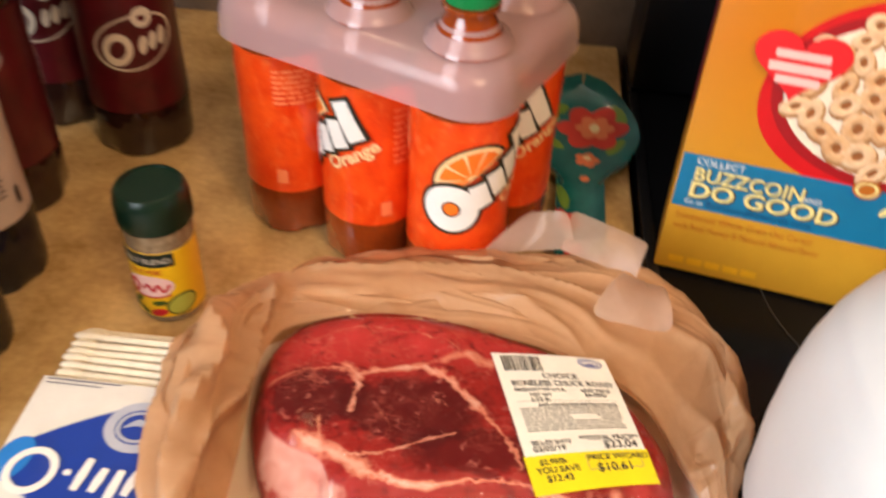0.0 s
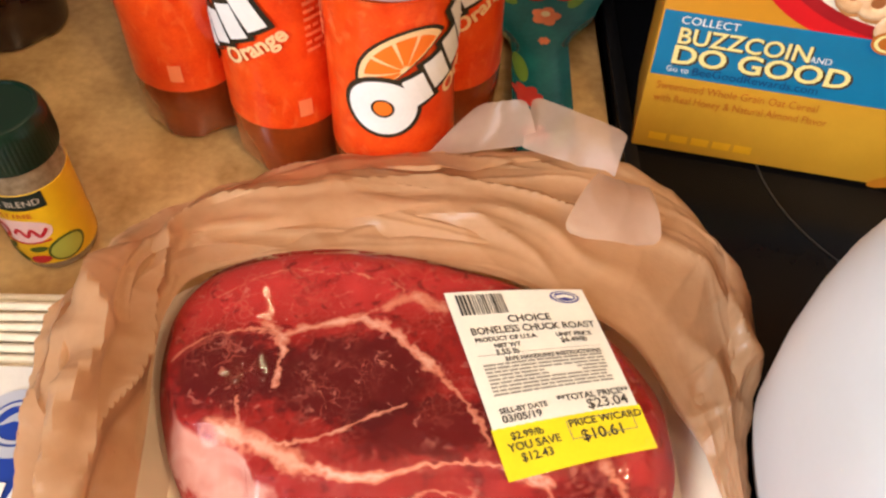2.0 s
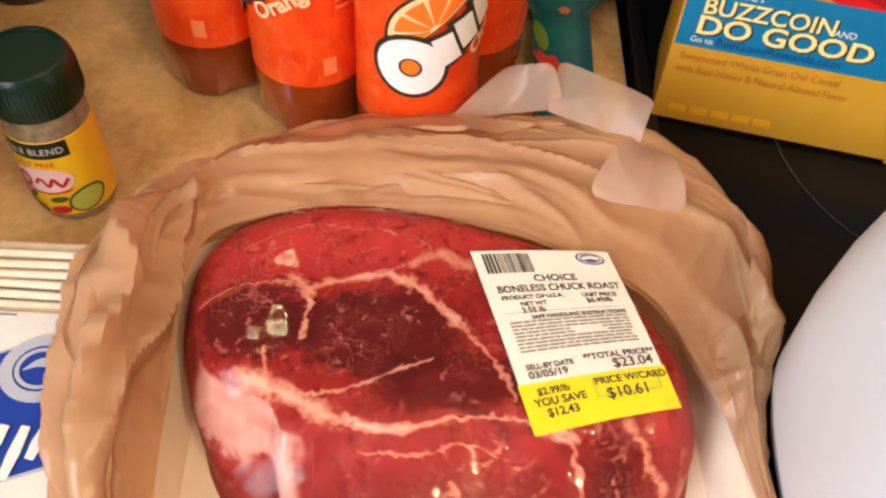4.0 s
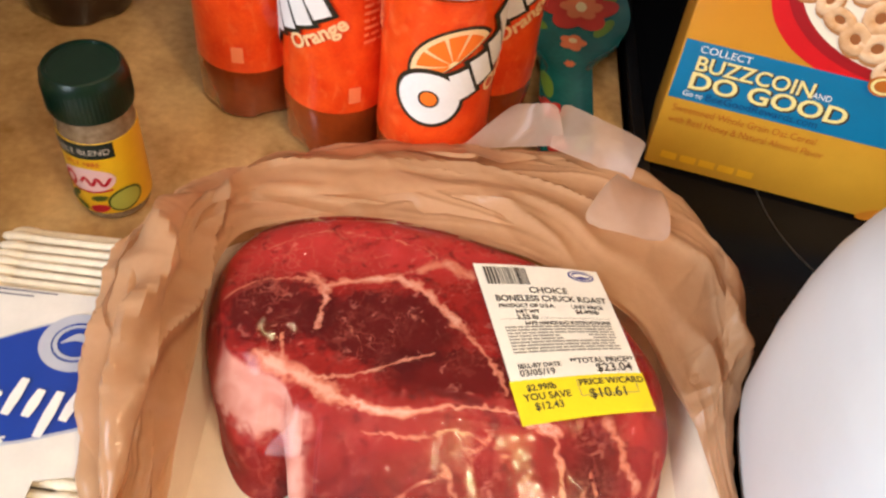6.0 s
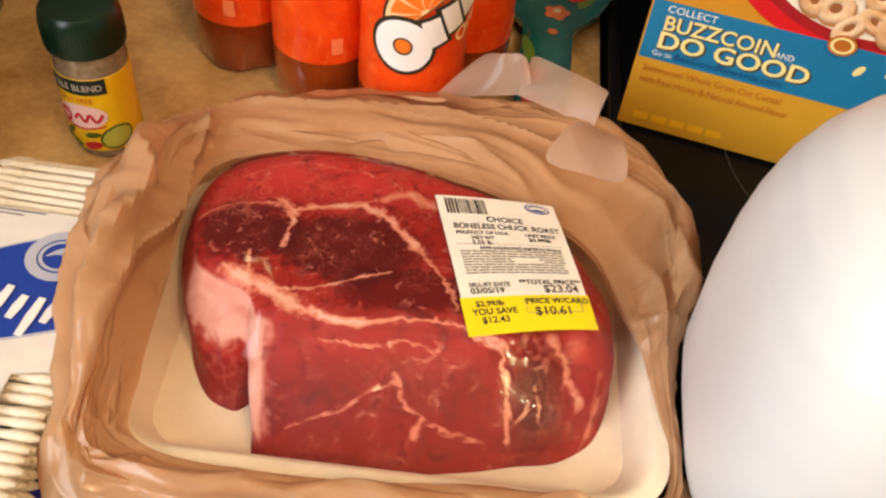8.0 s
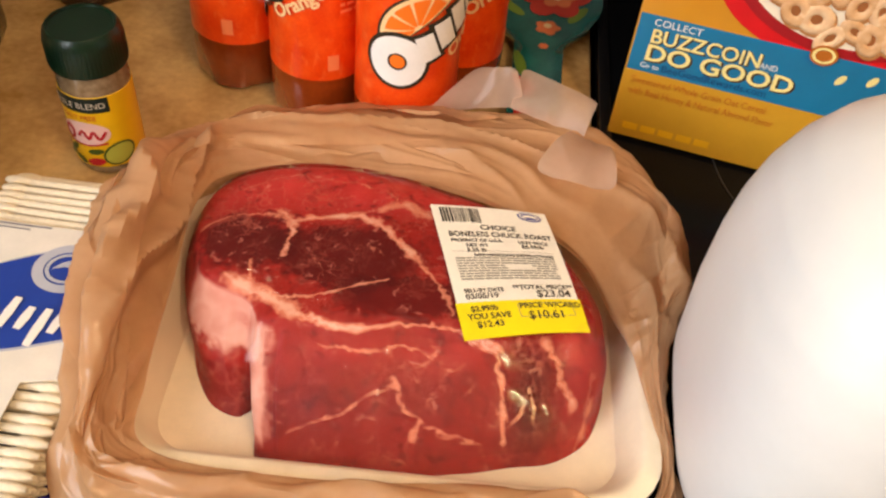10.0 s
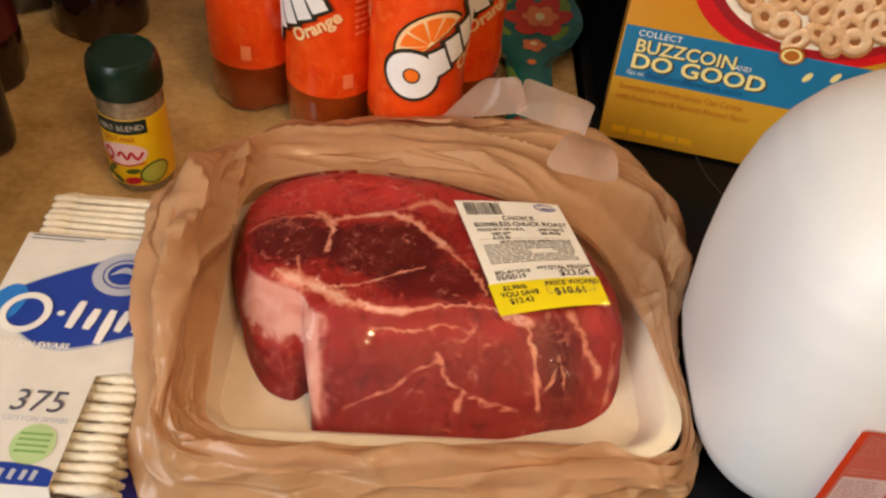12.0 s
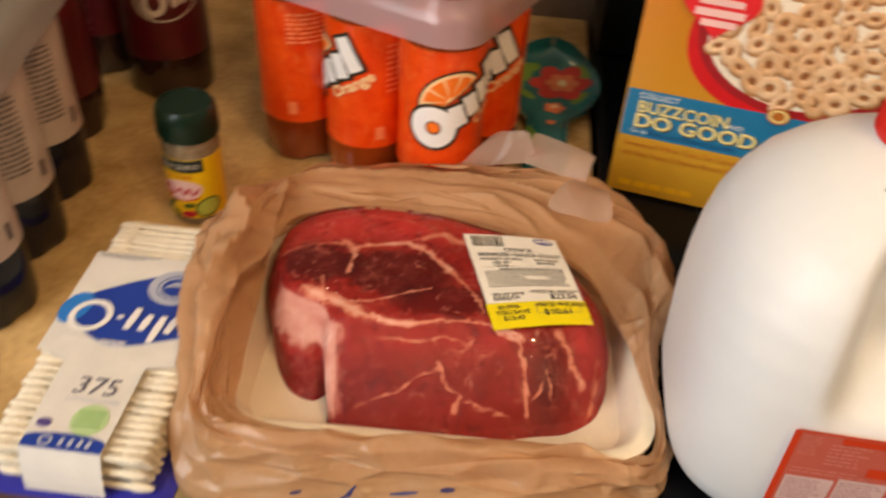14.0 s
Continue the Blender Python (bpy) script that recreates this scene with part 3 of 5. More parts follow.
        for p, q in zip(rows, rows[1:]):
            for i in range(48):
                bm.faces.new((p[i], p[(i + 1) % 48], q[(i + 1) % 48], q[i]))
    P("heart", plain("heart red ink", "e5262c", 0.35), heart, "printed red heart")
    def heart_bars(bm):
        patch(bm, 0.034, 0.062, 0.146, 0.1505, face, 0.0036)
        patch(bm, 0.032, 0.064, 0.1385, 0.1435, face, 0.0036)
        patch(bm, 0.037, 0.060, 0.132, 0.1365, face, 0.0036)
    P("heart_print", plain("pale pink ink", "f4c4bc"), heart_bars)
    P("lettering_shadow", SHADE_INK, lambda bm: (words(bm, "BUZZCOIN", 0.0102, 0.0632, 0.0120, face, 0.0006, wide=1.03, bold=0.0005), words(bm, "DO GOOD", 0.0097, 0.0522, 0.0140, face, 0.0006, wide=1.22, bold=0.0007)))
    P("lettering", YELLOW_INK, lambda bm: (words(bm, "BUZZCOIN", 0.0095, 0.0638, 0.0120, face, 0.0009, wide=1.03, bold=0.0002), words(bm, "DO GOOD", 0.0088, 0.0528, 0.0140, face, 0.0009, wide=1.22, bold=0.0003)))
    P("small_lettering", WHITE_INK, lambda bm: (words(bm, "COLLECT", 0.0095, 0.0742, 0.0058, face, 0.0009, wide=1.1), words(bm, "AND", 0.0720, 0.0640, 0.0048, face, 0.0009), words(bm, "Go to", 0.0080, 0.0478, 0.0046, face, 0.0009)))
    P("navy_lettering", NAVY_INK, lambda bm: words(bm, "BeeGoodRewards.com", 0.0205, 0.0474, 0.0062, face, 0.0009, wide=1.05))
    P("brown_lettering", BROWN_INK, lambda bm: (words(bm, "Sweetened Whole Grain Oat Cereal", 0.0055, 0.0372, 0.0062, face, 0.0006, wide=0.86), words(bm, "with Real Honey & Natural Almond Flavor", 0.0055, 0.0300, 0.0062, face, 0.0006, wide=0.80)))
    P("weight_print", plain("amber ink", "e0a818"), lambda bm: [patch(bm, 0.008 + 0.011 * k, 0.017 + 0.011 * k, 0.006, 0.0105, face, 0.0005) for k in range(5)])
    P("dipper_print", plain("honey brown ink", "c07a1c"), lambda bm: (ellipse(bm, 0.168, 0.0150, 0.024, 0.0105, face, 0.0005, turn=18), ellipse(bm, 0.134, 0.0045, 0.013, 0.0036, face, 0.0006, turn=22)), "printed honey dipper")
    P("badge", BROWN_INK, lambda bm: ellipse(bm, 0.102, 0.0805, 0.0075, 0.0058, face, 0.0034))
    P("badge_ring", YELLOW_INK, lambda bm: ellipse(bm, 0.102, 0.0805, 0.0062, 0.0046, face, 0.0037, hole=0.72, rings=1))
    P("stars", YELLOW_INK, lambda bm: (ellipse(bm, 0.116, 0.068, 0.002, 0.0038, face, 0.0008, turn=-35), ellipse(bm, 0.132, 0.071, 0.002, 0.0038, face, 0.0008, turn=-35)))
    P("flavour_bars", BROWN_INK, lambda bm: (stroke(bm, [(0.172, 0.118), (0.182, 0.1195), (0.19, 0.118)], 0.004, face, 0.0005), stroke(bm, [(0.175, 0.110), (0.188, 0.110)], 0.0015, face, 0.0005)))


cereal_box()

# ---- milk jug ----
MILK = mat("milk-filled plastic", (0.80, 0.795, 0.77), 0.42, var=0.02, scale=25, bump=0.03, bump_scale=50)
RED_CAP = mat("red plastic cap", lin("e2261c"), 0.35, scale=60)
MILK_LABEL, LABEL_PALE, LABEL_ORANGE = plain("red milk label", "cb6250", 0.4), plain("pale label ink", "dcbab2"), plain("orange red ink", "d8401c")


def milk_jug():
    j = thing("milk_jug", pose(0.232, 0.203, 0.0062, 0, 0, -8), "white plastic milk jug with red cap on the stove", "jug")
    loops = []
    profile = ((0.0, 0.052, 2.6), (0.0015, 0.062, 2.8), (0.006, 0.069, 3.0), (0.016, 0.075, 3.2), (0.03, 0.0785, 3.3), (0.07, 0.080, 3.3), (0.10, 0.080, 3.1), (0.12, 0.079, 2.9), (0.138, 0.0765, 2.7), (0.154, 0.072, 2.5),
                     (0.168, 0.0645, 2.4), (0.180, 0.055, 2.2), (0.189, 0.045, 2.1), (0.195, 0.036, 2.0), (0.199, 0.0285, 2.0), (0.2015, 0.0225, 2.0), (0.2035, 0.0195, 2.0), (0.206, 0.0185, 2.0), (0.216, 0.0180, 2.0))
    fine = [profile[0]]
    for lo, hi in zip(profile, profile[1:]):
        n = 5 if 0.06 < lo[0] < 0.19 else 1
        fine += [tuple(a + (b - a) * k / n for a, b in zip(lo, hi)) for k in range(1, n + 1)]
    for z, hw, p in fine:
        loop = []
        for i in range(144):
            a = 2 * math.pi * i / 144
            c, s = math.cos(a), math.sin(a)
            r = hw / (abs(c) ** p + abs(s) ** p) ** (1 / p)
            # the hand hole: a deep dimple in the front beside the handle
            da = math.atan2(math.sin(a - radians(-86)), math.cos(a - radians(-86)))
            r -= 0.042 * math.exp(-((da + 0.9 * (z - 0.14)) / 0.36) ** 6) * math.exp(-((z - 0.140) / 0.038) ** 6)
            loop.append((r * c, r * s, z))
        loops.append(loop)
    part("jug_body", skin(loops), MILK, j)
    rib = lambda a, z: 0.0004 * math.cos(50 * a) if 0.204 < z < 0.219 else 0
    part("cap", lathe([(0.018, 0.2030), (0.0215, 0.2030), (0.0222, 0.2050), (0.0218, 0.2190), (0.0205, 0.2215), (0, 0.2218)], 150, rib), RED_CAP, j, "red plastic screw cap")
    front = lambda u, v, lift: (0.90 * u - 0.0036, -0.0800 - lift + (0.030 * max(0, abs(u) - 0.045) ** 2 / 0.002), 0.0385 + 0.95 * (v - 0.033))
    def P(name, ink, draw, label=""):
        prints(name, j, ink, draw, label)
    P("label_border", LABEL_ORANGE, lambda bm: patch(bm, -0.036, 0.029, 0.033, 0.0915, front, 0.0006, 20, 4), "orange-red paper milk label")
    P("label", MILK_LABEL, lambda bm: patch(bm, -0.0325, 0.027, 0.036, 0.0905, front, 0.0009, 20, 4))
    def rows(bm, u0, u1, v0, v1, n, seed):
        rng = random.Random(seed)
        for k in range(n):
            v, u = v1 - (v1 - v0) * k / n, u0
            end = u1 - rng.uniform(0, 0.35) * (u1 - u0)
            while u < end:
                w = rng.uniform(0.0015, 0.007)
                patch(bm, u, min(u + w, end), v - 0.40 * (v1 - v0) / n, v, front, 0.0013, 3, 1)
                u += w + 0.0009
    P("fact_panel", LABEL_PALE, lambda bm: (patch(bm, -0.031, -0.006, 0.038, 0.058, front, 0.0011, 8, 1), patch(bm, -0.004, 0.021, 0.038, 0.060, front, 0.0011, 8, 1)))
    P("label_small_print", plain("soft red ink", "d98474"), lambda bm: (rows(bm, -0.031, -0.020, 0.074, 0.089, 9, 3), rows(bm, -0.016, 0.006, 0.068, 0.085, 6, 4), rows(bm, -0.030, 0.016, 0.0600, 0.0650, 2, 6)))
    P("fact_print", plain("dusty pink ink", "b98d8a"), lambda bm: (rows(bm, -0.030, -0.008, 0.039, 0.056, 8, 5), rows(bm, -0.003, 0.020, 0.039, 0.058, 9, 7)))
    P("label_block", LABEL_ORANGE, lambda bm: (patch(bm, -0.012, 0.010, 0.086, 0.0902, front, 0.0015, 6, 1), patch(bm, 0.007, 0.026, 0.0645, 0.0710, front, 0.0015, 6, 1)))
    P("label_badge", plain("badge blue ink", "32439a"), lambda bm: ellipse(bm, 0.0175, 0.0875, 0.0080, 0.0034, front, 0.0019))
    P("bar_code_panel", plain("label white ink", "cfcac6"), lambda bm: patch(bm, 0.028, 0.052, 0.064, 0.0912, front, 0.0017, 6, 1), "pale bar code panel")
    P("bar_code", plain("bar code grey ink", "77757a"), lambda bm: [patch(bm, 0.031 + 0.0022 * k, 0.0322 + 0.0022 * k, 0.066, 0.078, front, 0.0020, 1, 1) for k in range(9)])
    def shoulder(u, v, lift):
        a, z = radians(-112) + u / 0.034, 0.1965 + 0.6 * v
        i = max(k for k in range(len(loops)) if loops[k][0][2] <= z)
        t = (z - loops[i][0][2]) / (loops[i + 1][0][2] - loops[i][0][2])
        k = round(math.degrees(a) / 360 * 144) % 144
        r = sum(math.hypot(loops[i + q][k][0], loops[i + q][k][1]) * (t if q else 1 - t) for q in (0, 1)) + lift
        return (r * math.cos(a), r * math.sin(a), z + 0.5 * lift)
    P("date_stamp", plain("dark grey ink", "4a4442"), lambda bm: words(bm, "MAR", 0.0, -0.0045, 0.0100, shoulder, 0.0014, "CENTER", 0.8))


milk_jug()

# ---- cotton swabs ----
TRAY_BLUE = mat("royal blue plastic", lin("2a2c9c"), 0.3, scale=50, coat=0.3)
SWAB_CARD = plain("white card", "e8e2d8", 0.4, coat=0.25)
COTTON = mat("cotton", (0.86, 0.76, 0.58), 0.9, scale=300, bump=0.4, bump_scale=1500)
DEEP_BLUE, LIGHT_BLUE, GREEN_INK = plain("deep blue ink", "1c3f9e", 0.35, coat=0.2), plain("bright blue ink", "2b7fd0", 0.35), plain("pale green ink", "bcd69a")
SILVER_INK, PURPLE_INK = plain("silver ink", "b9bcc8", 0.35), plain("grey violet ink", "5a5566")


def swab_pack():
    s = thing("cotton_swab_pack", pose(-0.1545, 0.2505, 0.0005, 0, 0, -6), "pack of cotton swabs with blue and white card on blue tray", "cotton swabs")
    loops = [[(x, y, z) for x, y in rounded_loop(hx, hy, 0.008)] for hx, hy, z in ((0.051, 0.106, 0.0), (0.053, 0.108, 0.001), (0.053, 0.108, 0.003), (0.048, 0.103, 0.0045), (0.046, 0.101, 0.0045))]
    part("blue_tray", skin(loops), TRAY_BLUE, s, "royal blue plastic tray")
    bm = new_bm()
    for sgn in (-1, 1):
        bmesh.ops.create_uvsphere(bm, u_segments=10, v_segments=7, radius=1, matrix=Matrix.Translation((sgn * 0.0345, 0, 0)) @ Matrix.Diagonal((0.0085, 0.0030, 0.0030, 1)))
    bmesh.ops.create_cone(bm, segments=8, radius1=0.0021, radius2=0.0021, depth=0.062, matrix=pose(0, 0, 0, 0, 90, 0))
    first = part("cotton_swab", bm, COTTON, s)
    rng = random.Random(2)
    k = 0
    for layer in range(5):
        z = 0.0075 + 0.0054 * layer
        for row in range(37):
            y = -0.098 + 0.0054 * row + (0.0027 if layer % 2 else 0)
            if row > 35 - (layer > 3):
                continue
            ob = first if k == 0 else first.copy()
            if k:
                scene.collection.objects.link(ob)
                ob.parent = s
            ob.matrix_basis = pose(rng.uniform(-0.0012, 0.0012), y + rng.uniform(-0.0004, 0.0004), z, 0, 0, rng.uniform(-1.0, 1.0))
            k += 1
    def card(bm):
        out = [(-0.044, 0.052), (-0.044, -0.034), (-0.025, -0.040), (-0.023, -0.100), (0.020, -0.100), (0.021, -0.040), (0.044, -0.034), (0.044, 0.052)]
        top = [bm.verts.new((x, y, 0.0335)) for x, y in out]
        low = [bm.verts.new((x, y, 0.0327)) for x, y in out]
        bm.faces.new(top)
        bm.faces.new(low[::-1])
        for i in range(8):
            bm.faces.new((top[i], low[i], low[(i + 1) % 8], top[(i + 1) % 8]))
    prints("card_sleeve", s, SWAB_CARD, card, "white printed card")
    def fold(bm):
        g = [[bm.verts.new((x, -0.100 - 0.006 * math.sin(t * 1.57), 0.0335 - 0.028 * t)) for x in (-0.023, 0.020)] for t in (0, 0.25, 0.5, 0.75, 1)]
        for a, b in zip(g, g[1:]):
            bm.faces.new((a[0], a[1], b[1], b[0]))
    prints("card_front", s, SWAB_CARD, fold)
    top = lambda u, v, lift: (u, v, 0.0335 + lift)
    def P(name, ink, draw, label=""):
        prints(name, s, ink, draw, label)
    def swoosh(bm, grow, lift):
        n = 26
        rows = []
        for i in range(n + 1):
            t = i / n
            u = -0.0445 + 0.0885 * t
            up = 0.001 + 0.048 * t ** 0.8 + 0.004 * math.sin(3.14 * t)
            lo = 0.000 - 0.031 * math.sin(min(1, 1.6 * t) * 1.57) + 0.022 * max(0, t - 0.35) ** 1.2 / 0.6
            up, lo = up + grow, lo - grow
            rows.append([bm.verts.new(top(u, lo + (up - lo) * k / 6, lift)) for k in range(7)])
        for a, b in zip(rows, rows[1:]):
            for k in range(6):
                bm.faces.new((a[k], b[k], b[k + 1], a[k + 1]))
    P("silver_swoosh", SILVER_INK, lambda bm: swoosh(bm, 0.0014, 0.0003))
    P("blue_swoosh", DEEP_BLUE, lambda bm: swoosh(bm, 0.0, 0.0006), "deep blue printed swoosh")
    P("bright_edge", LIGHT_BLUE, lambda bm: ellipse(bm, -0.036, 0.0, 0.0085, 0.0135, top, 0.0009, turn=-12))
    def seal(bm):
        ellipse(bm, 0.016, 0.0255, 0.0165, 0.0155, top, 0.0010, hole=0.68, rings=2, n=48)
        ellipse(bm, 0.016, 0.0255, 0.0105, 0.0095, top, 0.0010, hole=0.82, rings=1)
        stroke(bm, [(0.009, 0.024), (0.016, 0.028), (0.023, 0.024)], 0.0045, top, 0.0013, taper=0.9)
    P("round_seal", SILVER_INK, seal)
    def logo(bm):
        ellipse(bm, -0.0245, -0.0055, 0.0125, 0.0135, top, 0.0014, turn=-18, hole=0.70, rings=2, n=44)
        ellipse(bm, -0.0070, -0.0045, 0.0020, 0.0018, top, 0.0014, n=14, rings=2)
        for u, lo, hi in ((0.0005, -0.0135, 0.0045), (0.0090, -0.0135, 0.0000), (0.0170, -0.0220, 0.0000), (0.0245, -0.0135, 0.0000), (0.0330, -0.0135, 0.0000)):
            stroke(bm, [(u - 0.0012, lo), (u + 0.0012, hi)], 0.0048, top, 0.0014, taper=0.25)
    P("logo_shape", WHITE_INK, logo, "white rounded logo shapes")
    P("white_lettering", WHITE_INK, lambda bm: words(bm, "COTTON SWABS", -0.034, -0.0265, 0.0048, top, 0.0011, bold=0.00015, shear=0.15))
    P("number_lettering", PURPLE_INK, lambda bm: words(bm, "375", -0.0125, -0.0625, 0.0170, top, 0.0006, shear=0.12))
    P("grey_lettering", SILVER_INK, lambda bm: words(bm, "COTTON SWABS", -0.0125, -0.0680, 0.0038, top, 0.0006))
    P("green_seal", GREEN_INK, lambda bm: ellipse(bm, 0.006, -0.0795, 0.0098, 0.0105, top, 0.0004), "pale green printed seal")
    P("green_seal_bars", plain("green ink", "7fae5e"), lambda bm: [patch(bm, -0.001, 0.013, -0.084 + 0.0030 * k, -0.0828 + 0.0030 * k, top, 0.0007) for k in range(4)])
    P("violet_mark", plain("violet ink", "5b4a86"), lambda bm: ellipse(bm, -0.0165, -0.084, 0.0042, 0.003, top, 0.0004))
    P("small_blue_oval", DEEP_BLUE, lambda bm: (ellipse(bm, -0.0015, -0.0935, 0.0213, 0.0042, top, 0.0004, span=(0, 180)), patch(bm, -0.0228, 0.0198, -0.0998, -0.0935, top, 0.0004)))
    P("small_logo_bars", SILVER_INK, lambda bm: (ellipse(bm, -0.011, -0.095, 0.0036, 0.0036, top, 0.0007, hole=0.6, rings=1), [stroke(bm, [(u, -0.0975), (u + 0.0008, -0.0925)], 0.0022, top, 0.0007) for u in (-0.003, 0.002, 0.007, 0.0115)]))
    P("top_bars", PURPLE_INK, lambda bm: (patch(bm, -0.041, -0.002, 0.0500, 0.0508, top, 0.0004), patch(bm, -0.041, -0.012, 0.0475, 0.0482, top, 0.0004)))


swab_pack()

# ---- spoon rest ----
TEAL = mat("teal glazed ceramic", lin("226e6c"), 0.18, scale=45, alt=lin("165456"), coat=0.5)
PETAL_RED, PETAL_PINK, LEAF_GREEN, FLOWER_YELLOW = plain("red glaze", "c23a30", 0.2), plain("coral glaze", "d87a52", 0.2), plain("leaf glaze", "6f8f3a", 0.2), plain("cream glaze", "e2d0a0", 0.2)


def spoon_rest():
    s = thing("spoon_rest", pose(0.126, 0.592, 0.0005, 0, 0, -7), "teal floral ceramic spoon rest lying on the counter", "spoon rest")
    def half(y):
        if y > -0.035:
            return 0.046 * math.sqrt(max(0, 1 - (y / 0.058) ** 2)) if y > 0 else 0.046 - 0.009 * (y / -0.035) ** 2
        t = min(1, (-0.035 - y) / 0.035)
        return 0.037 + (0.0175 - 0.037) * (3 * t * t - 2 * t ** 3)
    def height(x, y, w):
        e = min(1, abs(x) / max(w, 1e-4))
        rim = 0.010 * e ** 3
        back = 0.012 * max(0, y / 0.052) ** 3
        return 0.004 + rim + back
    bm = new_bm()
    ys = [-0.200 + 0.258 * i / 60 for i in range(61)]
    rows = []
    for y in ys:
        w = max(half(y), 0.0008)
        if y < -0.185:
            w *= math.sqrt(max(0.02, 1 - ((-0.185 - y) / 0.0155) ** 2))
        rows.append([bm.verts.new((w * k / 8, y, height(w * k / 8, y, w))) for k in range(-8, 9)])
    low = [[bm.verts.new((v.co.x * 0.97, v.co.y, max(0.0, v.co.z - 0.0042))) for v in r] for r in rows]
    for a, b in zip(rows, rows[1:]):
        for k in range(16):
            bm.faces.new((a[k], a[k + 1], b[k + 1], b[k]))
    for a, b in zip(low, low[1:]):
        for k in range(16):
            bm.faces.new((b[k], b[k + 1], a[k + 1], a[k]))
    for k in (0, 16):
        for a, b, c, d in zip(rows, rows[1:], low, low[1:]):
            bm.faces.new((a[k], b[k], d[k], c[k]))
    for r, q in ((rows[0], low[0]), (rows[-1], low[-1])):
        for k in range(16):
            bm.faces.new((r[k], r[k + 1], q[k + 1], q[k]))
    part("dish", bm, TEAL, s)
    on = lambda u, v, lift: (u, v, height(u, v, max(half(v), 0.001)) + lift)
    def flower(bm, u, v, r, lift, petals=6):
        ellipse(bm, u, v, r, r, on, lift, n=48, shape=lambda a: 0.72 + 0.28 * abs(math.cos(petals * a / 2)), rings=4)
    def P(name, ink, draw):
        prints(name, s, ink, draw)
    P("red_flower", PETAL_RED, lambda bm: flower(bm, 0.010, 0.012, 0.029, 0.0006))
    P("red_flower", PETAL_RED, lambda bm: flower(bm, -0.008, -0.108, 0.010, 0.0006))
    P("red_flower", PETAL_RED, lambda bm: flower(bm, -0.004, -0.140, 0.009, 0.0006))
    P("coral_flower", PETAL_PINK, lambda bm: flower(bm, 0.012, 0.014, 0.016, 0.0010))
    P("coral_flower", PETAL_PINK, lambda bm: flower(bm, 0.006, -0.030, 0.010, 0.0006, 5))
    P("coral_flower", PETAL_PINK, lambda bm: flower(bm, 0.004, -0.055, 0.004, 0.0006))
    P("flower_heart", FLOWER_YELLOW, lambda bm: ellipse(bm, 0.012, 0.014, 0.004, 0.006, on, 0.0014))
    P("flower_heart", FLOWER_YELLOW, lambda bm: ellipse(bm, 0.006, -0.028, 0.003, 0.003, on, 0.0010))
    def leaves(bm):
        for u, v, t in ((-0.024, 0.018, 60), (-0.029, 0.004, 100), (-0.022, -0.010, 140), (-0.020, 0.032, 30), (0.028, -0.012, 60), (0.012, -0.140, 70), (-0.012, -0.085, 95), (0.030, 0.028, 120)):
            ellipse(bm, u, v, 0.0120, 0.0052, on, 0.0005, turn=t, rings=3, n=20)
    P("green_leaves", LEAF_GREEN, leaves)


spoon_rest()


# ---- meat package ----
FOAM = mat("white foam tray", (0.90, 0.79, 0.60), 0.45, var=0.05, scale=90, bump=0.08, bump_scale=900)
WRAP = film_mat("clear cling film", (0.99, 0.99, 0.99), 1.34, 0.015, 0.20, 85)
TRAY_C, TRAY_TURN = (0.028, 0.254), -4.0


